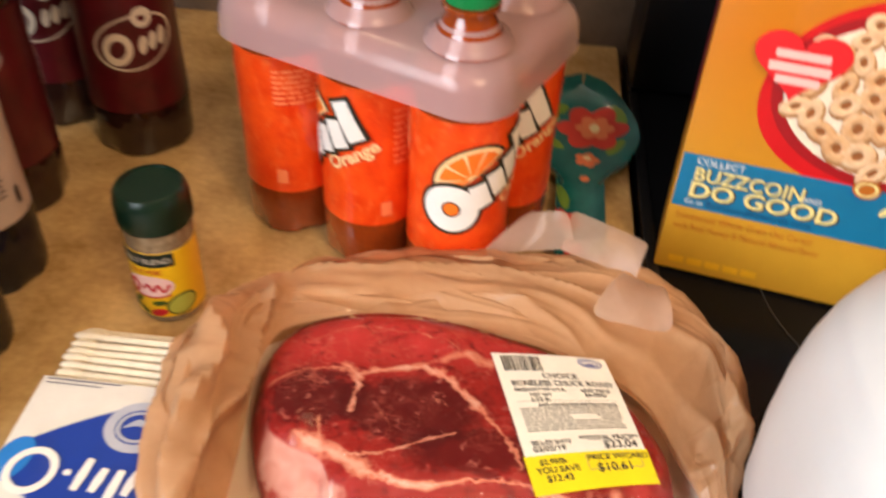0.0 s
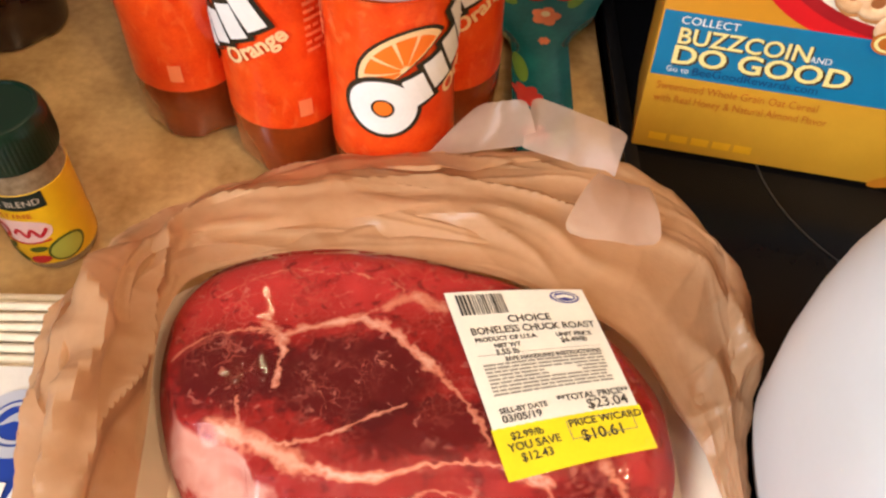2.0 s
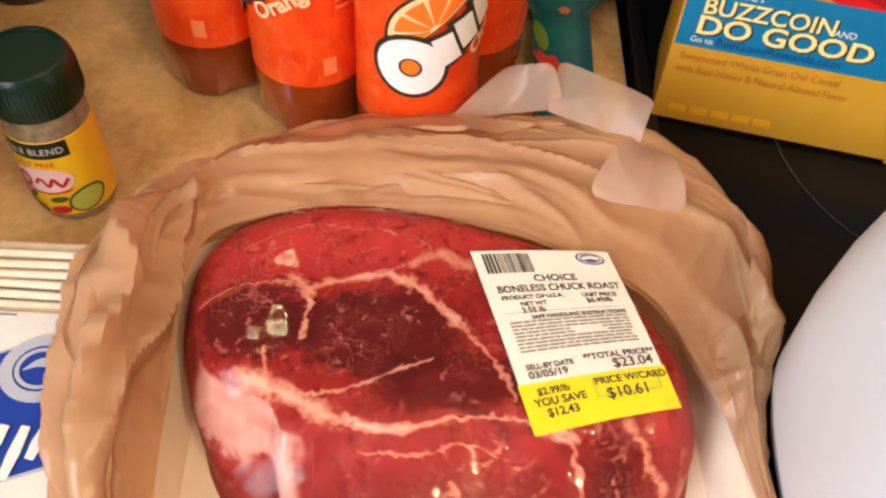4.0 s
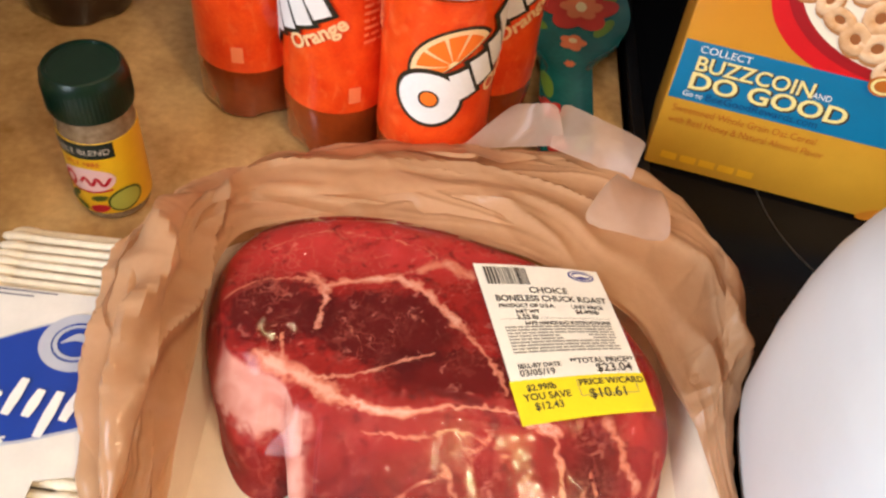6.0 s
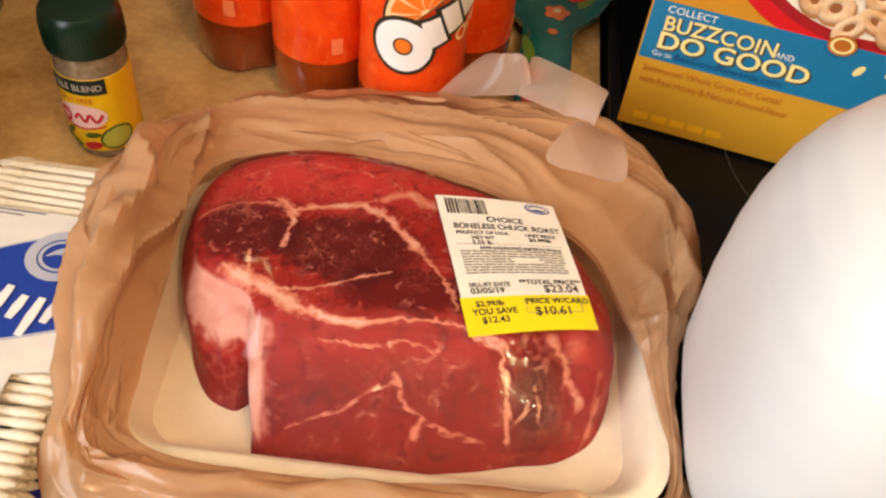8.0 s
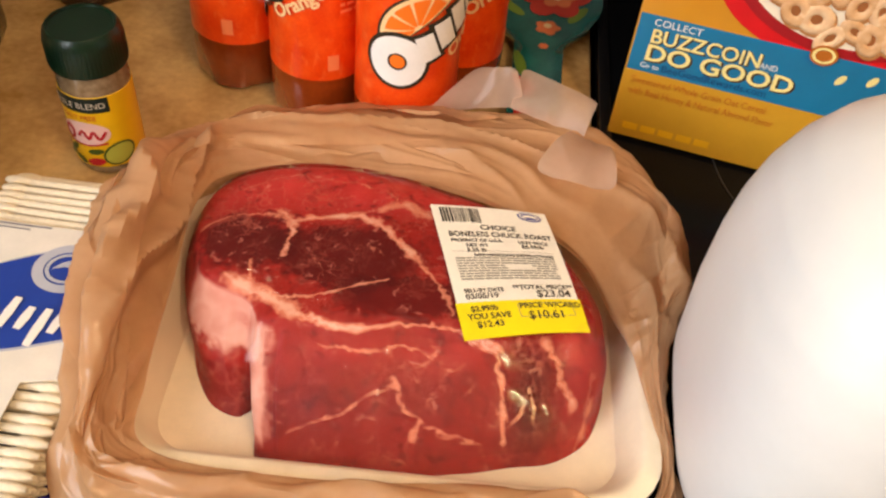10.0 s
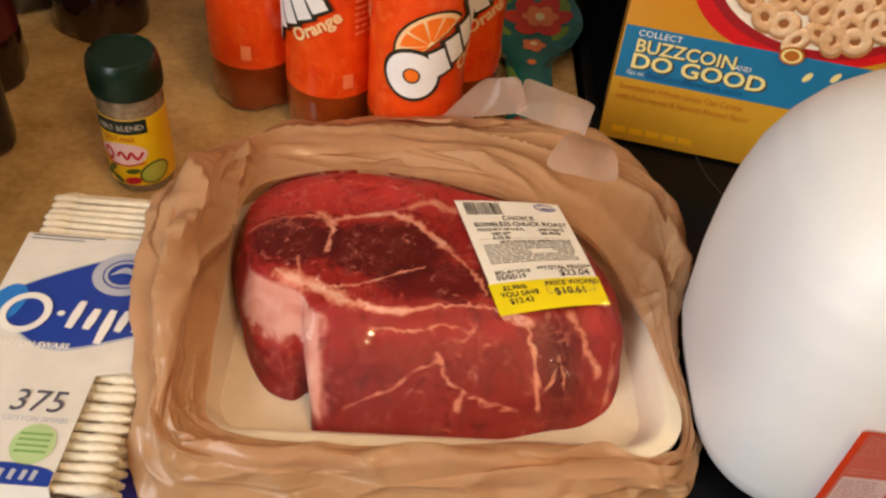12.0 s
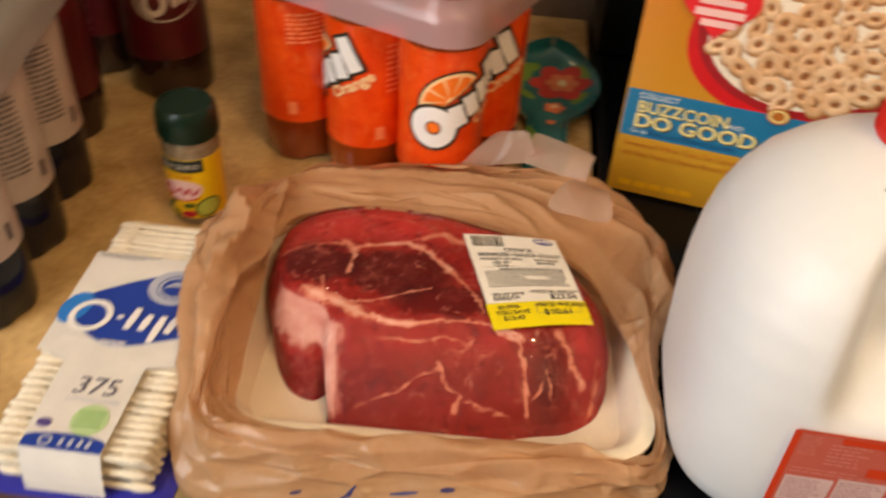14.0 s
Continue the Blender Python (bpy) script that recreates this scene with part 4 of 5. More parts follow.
def meat_material():
    m = mat("raw beef", (0.32, 0.018, 0.014), 0.5, scale=50, coat=0.0, bump=0.16, bump_scale=260, spec=0.15)
    nt = m.node_tree
    b = nt.nodes["Principled BSDF"]
    base = b.inputs["Base Color"].links[0].from_socket
    tc = nt.nodes["Texture Coordinate"] if "Texture Coordinate" in nt.nodes else nt.nodes.new("ShaderNodeTexCoord")

    def attribute(name):
        a = nt.nodes.new("ShaderNodeAttribute")
        a.attribute_name = name
        return a.outputs["Fac"]

    def blend(fac, a, colour):
        x = nt.nodes.new("ShaderNodeMix")
        x.data_type = "RGBA"
        nt.links.new(fac, x.inputs["Factor"])
        nt.links.new(a, x.inputs["A"])
        x.inputs["B"].default_value = (*colour, 1)
        return x.outputs["Result"]

    def veins(scale, width, strength):
        w, mixv, vo, mr = (nt.nodes.new("ShaderNode" + k) for k in ("TexNoise", "Mix", "TexVoronoi", "MapRange"))
        w.inputs["Scale"].default_value, w.inputs["Detail"].default_value = scale * 0.8, 4
        mixv.data_type, mixv.blend_type = "RGBA", "LINEAR_LIGHT"
        mixv.inputs["Factor"].default_value = 0.025
        vo.feature = "DISTANCE_TO_EDGE"
        vo.inputs["Scale"].default_value = scale
        nt.links.new(tc.outputs["Object"], w.inputs["Vector"])
        nt.links.new(tc.outputs["Object"], mixv.inputs["A"])
        nt.links.new(w.outputs["Color"], mixv.inputs["B"])
        nt.links.new(mixv.outputs["Result"], vo.inputs["Vector"])
        nt.links.new(vo.outputs["Distance"], mr.inputs["Value"])
        mr.inputs["From Min"].default_value, mr.inputs["From Max"].default_value = 0.0, width
        mr.inputs["To Min"].default_value, mr.inputs["To Max"].default_value = strength, 0.0
        pat, mul = nt.nodes.new("ShaderNodeTexNoise"), nt.nodes.new("ShaderNodeMath")
        pat.inputs["Scale"].default_value = scale * 0.45
        ramp = nt.nodes.new("ShaderNodeMapRange")
        ramp.inputs["From Min"].default_value, ramp.inputs["From Max"].default_value = 0.48, 0.66
        nt.links.new(tc.outputs["Object"], pat.inputs["Vector"])
        nt.links.new(pat.outputs["Fac"], ramp.inputs["Value"])
        mul.operation = "MULTIPLY"
        nt.links.new(mr.outputs["Result"], mul.inputs[0])
        nt.links.new(ramp.outputs["Result"], mul.inputs[1])
        return mul.outputs[0]

    def flecks(scale, low, high, strength, twist):
        nz, mr = nt.nodes.new("ShaderNodeTexNoise"), nt.nodes.new("ShaderNodeMapRange")
        nz.inputs["Scale"].default_value, nz.inputs["Detail"].default_value, nz.inputs["Distortion"].default_value = scale, 7, twist
        mr.interpolation_type = "SMOOTHSTEP"
        mr.inputs["From Min"].default_value, mr.inputs["From Max"].default_value, mr.inputs["To Max"].default_value = low, high, strength
        nt.links.new(tc.outputs["Object"], nz.inputs["Vector"])
        nt.links.new(nz.outputs["Fac"], mr.inputs["Value"])
        return mr.outputs["Result"]

    def feathered(name, scale, rough, low, high):
        """An attribute whose border frays at a fine scale."""
        nz, add, mr = nt.nodes.new("ShaderNodeTexNoise"), nt.nodes.new("ShaderNodeMath"), nt.nodes.new("ShaderNodeMapRange")
        nz.inputs["Scale"].default_value, nz.inputs["Detail"].default_value, nz.inputs["Distortion"].default_value = scale, 5, 1.0
        add.operation = "MULTIPLY_ADD"
        add.inputs[1].default_value = 1 + rough
        scaled = nt.nodes.new("ShaderNodeMath")
        scaled.operation = "MULTIPLY_ADD"
        scaled.inputs[1].default_value, scaled.inputs[2].default_value = rough, -0.5 * rough
        nt.links.new(tc.outputs["Object"], nz.inputs["Vector"])
        nt.links.new(nz.outputs["Fac"], scaled.inputs[0])
        nt.links.new(attribute(name), add.inputs[0])
        nt.links.new(scaled.outputs[0], add.inputs[2])
        mr.interpolation_type = "SMOOTHSTEP"
        mr.inputs["From Min"].default_value, mr.inputs["From Max"].default_value = low, high
        nt.links.new(add.outputs[0], mr.inputs["Value"])
        return mr.outputs["Result"]

    col = blend(attribute("bright"), base, (0.52, 0.042, 0.036))
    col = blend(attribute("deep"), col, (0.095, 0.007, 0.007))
    col = blend(flecks(45, 0.54, 0.62, 0.34, 2.6), col, (0.11, 0.006, 0.006))
    col = blend(veins(60, 0.05, 0.55), col, (0.52, 0.12, 0.08))
    col = blend(veins(130, 0.06, 0.48), col, (0.54, 0.14, 0.09))
    col = blend(flecks(230, 0.60, 0.70, 0.50, 0.8), col, (0.60, 0.20, 0.14))
    col = blend(flecks(90, 0.58, 0.68, 0.55, 1.5), col, (0.09, 0.006, 0.007))
    col = blend(feathered("fat", 300, 0.55, 0.25, 0.80), col, (0.62, 0.20, 0.12))
    col = blend(feathered("fat", 700, 0.45, 0.68, 1.25), col, (0.74, 0.40, 0.29))
    col = blend(feathered("suet", 130, 0.7, 0.15, 0.85), col, (0.56, 0.20, 0.145))
    col = blend(feathered("suet", 90, 1.1, 0.60, 1.60), col, (0.68, 0.36, 0.28))
    nt.links.new(col, b.inputs["Base Color"])
    return m


BEEF = meat_material()
ROAST_C = np.array((0.022, 0.272))
# the roast's upper edge and its foot, anticlockwise from the right, as matched points in millimetres
ROAST_EDGE = [(117, 255), (111, 275), (98, 293), (72, 313), (43, 327), (19, 335), (-10, 339), (-39, 337), (-59, 330), (-70, 318), (-73, 303), (-74, 288), (-71, 274), (-66, 262),
              (-60, 257), (-48, 251), (-42, 246), (-39, 241), (-34, 234), (-12, 231), (10, 230), (36, 230), (61, 226), (72, 223), (88, 222), (106, 232), (115, 243)]
ROAST_FOOT = [(130, 252), (127, 280), (110, 303), (82, 325), (46, 339), (20, 345), (-12, 348), (-43, 345), (-64, 336), (-77, 320), (-79, 298), (-78, 272), (-74, 252), (-68, 234),
              (-59, 218), (-47, 212), (-38, 217), (-37, 206), (-33, 184), (-12, 183), (8, 182), (30, 181), (62, 187), (80, 191), (100, 195), (118, 206), (128, 228)]
LEFT_END, CLEFT, CORNER = 13, 16, 18


def closed_line(points, n, scale=0.001):
    """n points of a smooth closed curve through the given ones, at even steps of their count."""
    p = np.array(points, float) * scale
    u = np.arange(n) * len(p) / n
    i = u.astype(int)
    t = (u - i)[:, None]
    a, b, c, d = (p[(i + k) % len(p)] for k in (-1, 0, 1, 2))
    return b + 0.5 * t * (c - a + t * (2 * a - 5 * b + 4 * c - d + t * (3 * (b - c) + d - a)))


def seam(half, power, *points):
    """A fat seam in the meat: its half width (mm), its strength and its way (tenths of a millimetre)."""
    return smooth_line([(x / 1e4, y / 1e4) for x, y in points], 5), half / 1000, power


# seams of fat between the muscles of the upper cut
TOP_SEAMS = [seam(2.6, 1.0, (-545, 2580), (-460, 2520), (-335, 2450), (-180, 2372), (-30, 2318), (95, 2310)),
             seam(4.6, 0.95, (-520, 2570), (-440, 2515), (-330, 2455), (-210, 2390)),
             seam(1.2, 0.85, (95, 2310), (240, 2333), (385, 2344), (508, 2318), (606, 2265)),
             seam(1.0, 0.75, (-315, 2469), (-118, 2475), (27, 2529), (200, 2584)),
             seam(3.8, 0.95, (-325, 2985), (-285, 2940), (-270, 2925)),
             seam(1.2, 0.85, (-283, 2910), (-278, 2809), (-302, 2702)),
             seam(0.9, 0.55, (-715, 2883), (-623, 2951), (-470, 2992), (-331, 2957)),
             seam(2.4, 0.85, (-300, 2935), (-172, 2973), (-39, 2997), (69, 2996)),
             seam(3.0, 0.80, (60, 2998), (183, 2906), (268, 2806), (350, 2715)),
             seam(1.8, 0.65, (350, 2715), (400, 2640), (457, 2533), (520, 2411))]
REAR_SEAMS = [seam(3.8, 0.62, (150, 3040), (270, 3085), (382, 3011)),
              seam(0.9, 0.50, (41, 3009), (175, 3056), (270, 3085)),
              seam(0.9, 0.50, (-552, 3167), (-316, 3264), (-90, 3247), (139, 3190), (270, 3077)),
              seam(1.0, 0.70, (-446, 2672), (-430, 2557)), seam(0.9, 0.60, (-505, 2640), (-490, 2560)),
              seam(0.7, 0.45, (-174, 2748), (-94, 2601)), seam(0.6, 0.4, (-620, 2800), (-540, 2745)), seam(0.6, 0.4, (100, 2790), (190, 2720))]
# and of the sloping front
FRONT_SEAMS = [seam(0.9, 0.65, (-96, 2256), (2, 2246), (102, 2223), (222, 2247), (318, 2261), (420, 2225)),
               seam(0.8, 0.60, (222, 2247), (264, 2185), (350, 2179), (432, 2229), (401, 2293)),
               seam(0.9, 0.55, (-214, 1961), (-119, 1984), (23, 2017), (139, 2078), (258, 2110)),
               seam(2.2, 0.62, (244, 2140), (286, 2075), (314, 2030), (366, 2004), (351, 1948)),
               seam(0.9, 0.60, (366, 2004), (416, 1988), (517, 1965), (641, 1951), (697, 1933)),
               seam(2.4, 0.75, (612, 2284), (702, 2242), (735, 2150), (755, 2058), (774, 1985)),
               seam(0.9, 0.50, (583, 2190), (613, 2126), (555, 2083)), seam(0.8, 0.45, (420, 2225), (500, 2180), (583, 2190)),
               seam(1.2, 0.65, (796, 2023), (842, 2062), (873, 2138), (899, 2036)),
               seam(3.6, 0.85, (946, 2300), (987, 2255), (1023, 2191), (1077, 2137)),
               seam(2.2, 0.55, (1174, 2263), (1162, 2113), (1113, 2018)),
               seam(0.8, 0.40, (-297, 2086), (-243, 2024), (-122, 2011)), seam(0.8, 0.40, (180, 1890), (260, 1900), (330, 1870))]
SEAMS = TOP_SEAMS + REAR_SEAMS + FRONT_SEAMS


def roast_top(x, y):
    """Height of the roast's upper cut."""
    return 0.0570 + 0.0020 * noise.noise(Vector((x * 26, y * 26, 3.1))) - 0.05 * max(0, x - 0.07) - 0.05 * max(0, -x - 0.03)


def line_dist(px, py, line):
    best = np.full(px.shape, 9.0)
    for a, b in zip(line, line[1:]):
        dx, dy = b[0] - a[0], b[1] - a[1]
        t = np.clip(((px - a[0]) * dx + (py - a[1]) * dy) / (dx * dx + dy * dy + 1e-12), 0, 1)
        best = np.minimum(best, np.hypot(px - a[0] - t * dx, py - a[1] - t * dy))
    return best


def build_roast(pack):
    rings, around, turn = 230, 486, 150
    edge, foot = closed_line(ROAST_EDGE, around), closed_line(ROAST_FOOT, around)
    co, faces, side_of, mark_of, wob, patchy = [], [], [], [], [], []
    for i in range(rings + 1):
        g, v = min(1.0, i / turn), max(0.0, (i - turn) / (rings - turn))
        for k in range(around):
            mark = k * len(ROAST_EDGE) / around
            e, f = edge[k], foot[k]
            blunt = 0.30 + 0.70 * math.exp(-((mark - 24) / 2.2) ** 2) + 0.35 * math.exp(-((mark - 7) / 4.0) ** 2)
            x, y = ROAST_C + (e - ROAST_C) * g
            z = roast_top(x, y) - 0.0085 * blunt * g ** 16
            cleft = math.exp(-((mark - CLEFT - 0.55) / 0.13) ** 2)
            if v:
                away = (e - ROAST_C) / np.hypot(*(e - ROAST_C))
                bulge = (0.0050 * math.sin(math.pi * min(1, 1.15 * v)) + 0.0016 * noise.noise(Vector((x * 50, y * 50, v * 3)))) * (0.4 if CLEFT - 1 < mark < CORNER + 0.5 else 1)
                x, y = e + (f - e) * v + away * bulge - away * 0.008 * cleft * min(1, 2.5 * v)
                z = z + (0.0075 - z) * v
            q = Vector((x * 120, y * 120, z * 120))
            n1 = noise.noise(q)
            z += 0.0005 * n1 * (1 - v)
            co.append((x, y, z))
            side_of.append(v), mark_of.append(mark), patchy.append(n1)
            wob.append(0.0022 * noise.noise(q * 1.1 + Vector((3, 1, 7))) + 0.0020 * noise.noise(q * 2.6) + 0.0014 * noise.noise(q * 5.5))
    X, Y, Z = (np.array([c[i] for c in co]) for i in range(3))
    side, mark, wob, patchy = (np.array(v) for v in (side_of, mark_of, wob, patchy))
    step = lambda v, lo, hi: np.clip((v - lo) / (hi - lo), 0, 1)
    fat = np.zeros(len(co))
    for line, half, power in SEAMS:
        dd = line_dist(X + 0.7 * wob, Y + 0.6 * wob, line)
        w = half * (0.85 + 0.45 * patchy)
        fat = np.maximum(fat, power * np.clip((w * 1.5 - dd) / (w * 1.4 + 1e-5), 0, 1))
    wall = step(mark, LEFT_END - 0.9, LEFT_END + 0.1) * step(CORNER + 0.45 + 60 * wob - mark, 0, 0.4) * step(side, 0.0, 0.05)
    low = np.where(mark < CLEFT + 0.5, 0.029, 0.013) + 1.2 * wob
    suet = 0.66 * wall * step(Z, low, low + 0.006) * (0.85 + 0.3 * patchy)
    # fat breaks at the cleft, whose crease shade is put into the colour
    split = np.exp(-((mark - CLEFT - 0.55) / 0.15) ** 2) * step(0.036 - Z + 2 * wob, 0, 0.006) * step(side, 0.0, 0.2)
    suet *= 1 - split
    fat *= (1 - split) * (1 - 0.06 * step(0.226 - Y, 0, 0.01)) * (0.85 + 0.4 * patchy)
    gauss = lambda cx, sx, cy, sy: np.exp(-((X - cx) / sx) ** 2 - ((Y - cy) / sy) ** 2)
    lobe = lambda cx, sx, cy, sy: np.clip((1.15 - np.hypot((X + 2 * wob - cx) / sx, (Y + 2 * wob - cy) / sy)) / 0.35, 0, 1)
    bright = 0.85 * step(Y, 0.296, 0.312) + 0.5 * gauss(-0.070, 0.010, 0.285, 0.03) + 0.9 * gauss(0.108, 0.010, 0.234, 0.012) + 0.30 * gauss(0.03, 0.05, 0.222, 0.006) + 0.30 * patchy
    # dark muscles, plus the painted shade in the cleft
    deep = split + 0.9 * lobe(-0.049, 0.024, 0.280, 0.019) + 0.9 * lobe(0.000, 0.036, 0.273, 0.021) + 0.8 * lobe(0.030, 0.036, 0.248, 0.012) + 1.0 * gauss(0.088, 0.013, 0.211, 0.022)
    deep += 0.5 * gauss(-0.012, 0.03, 0.203, 0.016) + 0.40 * gauss(0.045, 0.03, 0.206, 0.014) + 0.4 * wall * step(low - Z, 0, 0.004)
    for i in range(rings):
        for k in range(around):
            j = (k + 1) % around
            faces.append((i * around + k, i * around + j, (i + 1) * around + j, (i + 1) * around + k))
    me = bpy.data.meshes.new("roast")
    me.from_pydata(co, [], faces)
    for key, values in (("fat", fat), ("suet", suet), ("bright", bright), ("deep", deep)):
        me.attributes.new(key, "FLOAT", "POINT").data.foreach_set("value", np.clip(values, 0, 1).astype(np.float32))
    me.materials.append(BEEF)
    me.shade_smooth()
    ob = new("roast", me)
    ob.parent = pack
    return tagged(ob, "marbled red chuck roast with pale fat seams")


def inside_share(px, py):
    """How far a place lies from the roast's middle towards its upper edge: 1 at the edge."""
    edge = closed_line(ROAST_EDGE, 360)
    d = edge - ROAST_C
    turns, reaches = np.arctan2(d[:, 1], d[:, 0]), np.hypot(d[:, 0], d[:, 1])
    order = np.argsort(turns)
    a = np.arctan2(py - ROAST_C[1], px - ROAST_C[0])
    return np.hypot(px - ROAST_C[0], py - ROAST_C[1]) / np.interp(a, turns[order], reaches[order], period=2 * math.pi)


def meat_package():
    pack = thing("meat_package", pose(0, 0, 0), "film-wrapped marbled beef roast on a white foam tray", "meat")
    place = Matrix.Translation((TRAY_C[0], TRAY_C[1], 0.0012)) @ pose(0, 0, 0, 0, 0, TRAY_TURN)
    loops = []
    for inset, z in ((0.012, 0.0), (0.010, 0.001), (0.001, 0.021), (-0.004, 0.0235), (-0.004, 0.026), (0.001, 0.0265), (0.004, 0.025), (0.012, 0.008), (0.018, 0.006)):
        loops.append([(x, y, z) for x, y in rounded_loop(0.119 - inset, 0.081 - inset, 0.026 - inset * 0.5, 8)])
    part("foam_tray", skin(loops), FOAM, pack, "white foam tray", m=place)
    build_roast(pack)
    # the film: a sheet pulled tight over the roast and down to the tray's rim
    nx, ny = 181, 127
    hx, hy = 0.1225, 0.0845
    xs, ys = np.linspace(-hx, hx, nx), np.linspace(-hy, hy, ny)
    h = np.full((ny, nx), 0.0268)
    gx, gy = np.meshgrid(xs, ys)
    c, s = math.cos(radians(TRAY_TURN)), math.sin(radians(TRAY_TURN))
    wx, wy = TRAY_C[0] + c * gx - s * gy, TRAY_C[1] + s * gx + c * gy
    share = inside_share(wx, wy)
    tops = np.array([[roast_top(x, y) for x, y in zip(r, q)] for r, q in zip(wx, wy)])
    hold = np.where(share < 1.0, tops - 0.0085 * 0.5 * np.minimum(share, 1) ** 16 + 0.0006, -1.0)
    front = wy < 0.24
    slope = 0.0545 - 0.87 * (0.2325 - wy) + 0.0030
    hold = np.where(front & (wx > -0.036) & (wx < 0.112) & (share >= 1.0) & (wy > 0.184), np.maximum(hold, slope), hold)
    hold[0], hold[-1], hold[:, 0], hold[:, -1] = -1, -1, -1, -1
    for _ in range(1100):
        h[1:-1, 1:-1] = 0.25 * (h[:-2, 1:-1] + h[2:, 1:-1] + h[1:-1, :-2] + h[1:-1, 2:])
        h = np.maximum(h, hold)
    bm = bmesh.new()
    free = np.clip((share - 1.0) * 6, 0, 1)

    def ripple(i, j):
        """Slight slack everywhere, and stretch lines where the film hangs free."""
        if not (0 < i < nx - 1 and 0 < j < ny - 1):
            return 0
        a = math.atan2(ys[j], xs[i])
        ray = noise.noise(Vector((9 * math.cos(a), 9 * math.sin(a), 1.0 + 3 * math.hypot(xs[i], ys[j]))))
        return 0.0004 * noise.noise(Vector((xs[i] * 40 + 30 * ys[j], ys[j] * 25, 2))) + 0.0008 * free[j, i] * ray

    grid = [[bm.verts.new((xs[i], ys[j], h[j, i] + ripple(i, j))) for i in range(nx)] for j in range(ny)]
    for a, b in zip(grid, grid[1:]):
        for i in range(nx - 1):
            bm.faces.new((a[i], a[i + 1], b[i + 1], b[i]))
    corner = [v for v in bm.verts if abs(v.co.x) > hx - 0.026 and abs(v.co.y) > hy - 0.026 and math.hypot(abs(v.co.x) - hx + 0.026, abs(v.co.y) - hy + 0.026) > 0.0275]
    bmesh.ops.delete(bm, geom=corner, context="VERTS")
    film = part("cling_film", bm, WRAP, pack, "clear shiny cling film", m=place)
    film.visible_shadow = False
    price_label(pack)


LABEL_PAPER, LABEL_YELLOW, BLACK_INK, FAINT_INK = plain("label paper", "f5eedf", 0.4), plain("label yellow", "f6e01c", 0.4), plain("black ink", "3a3632"), plain("faint grey ink", "8f887c")


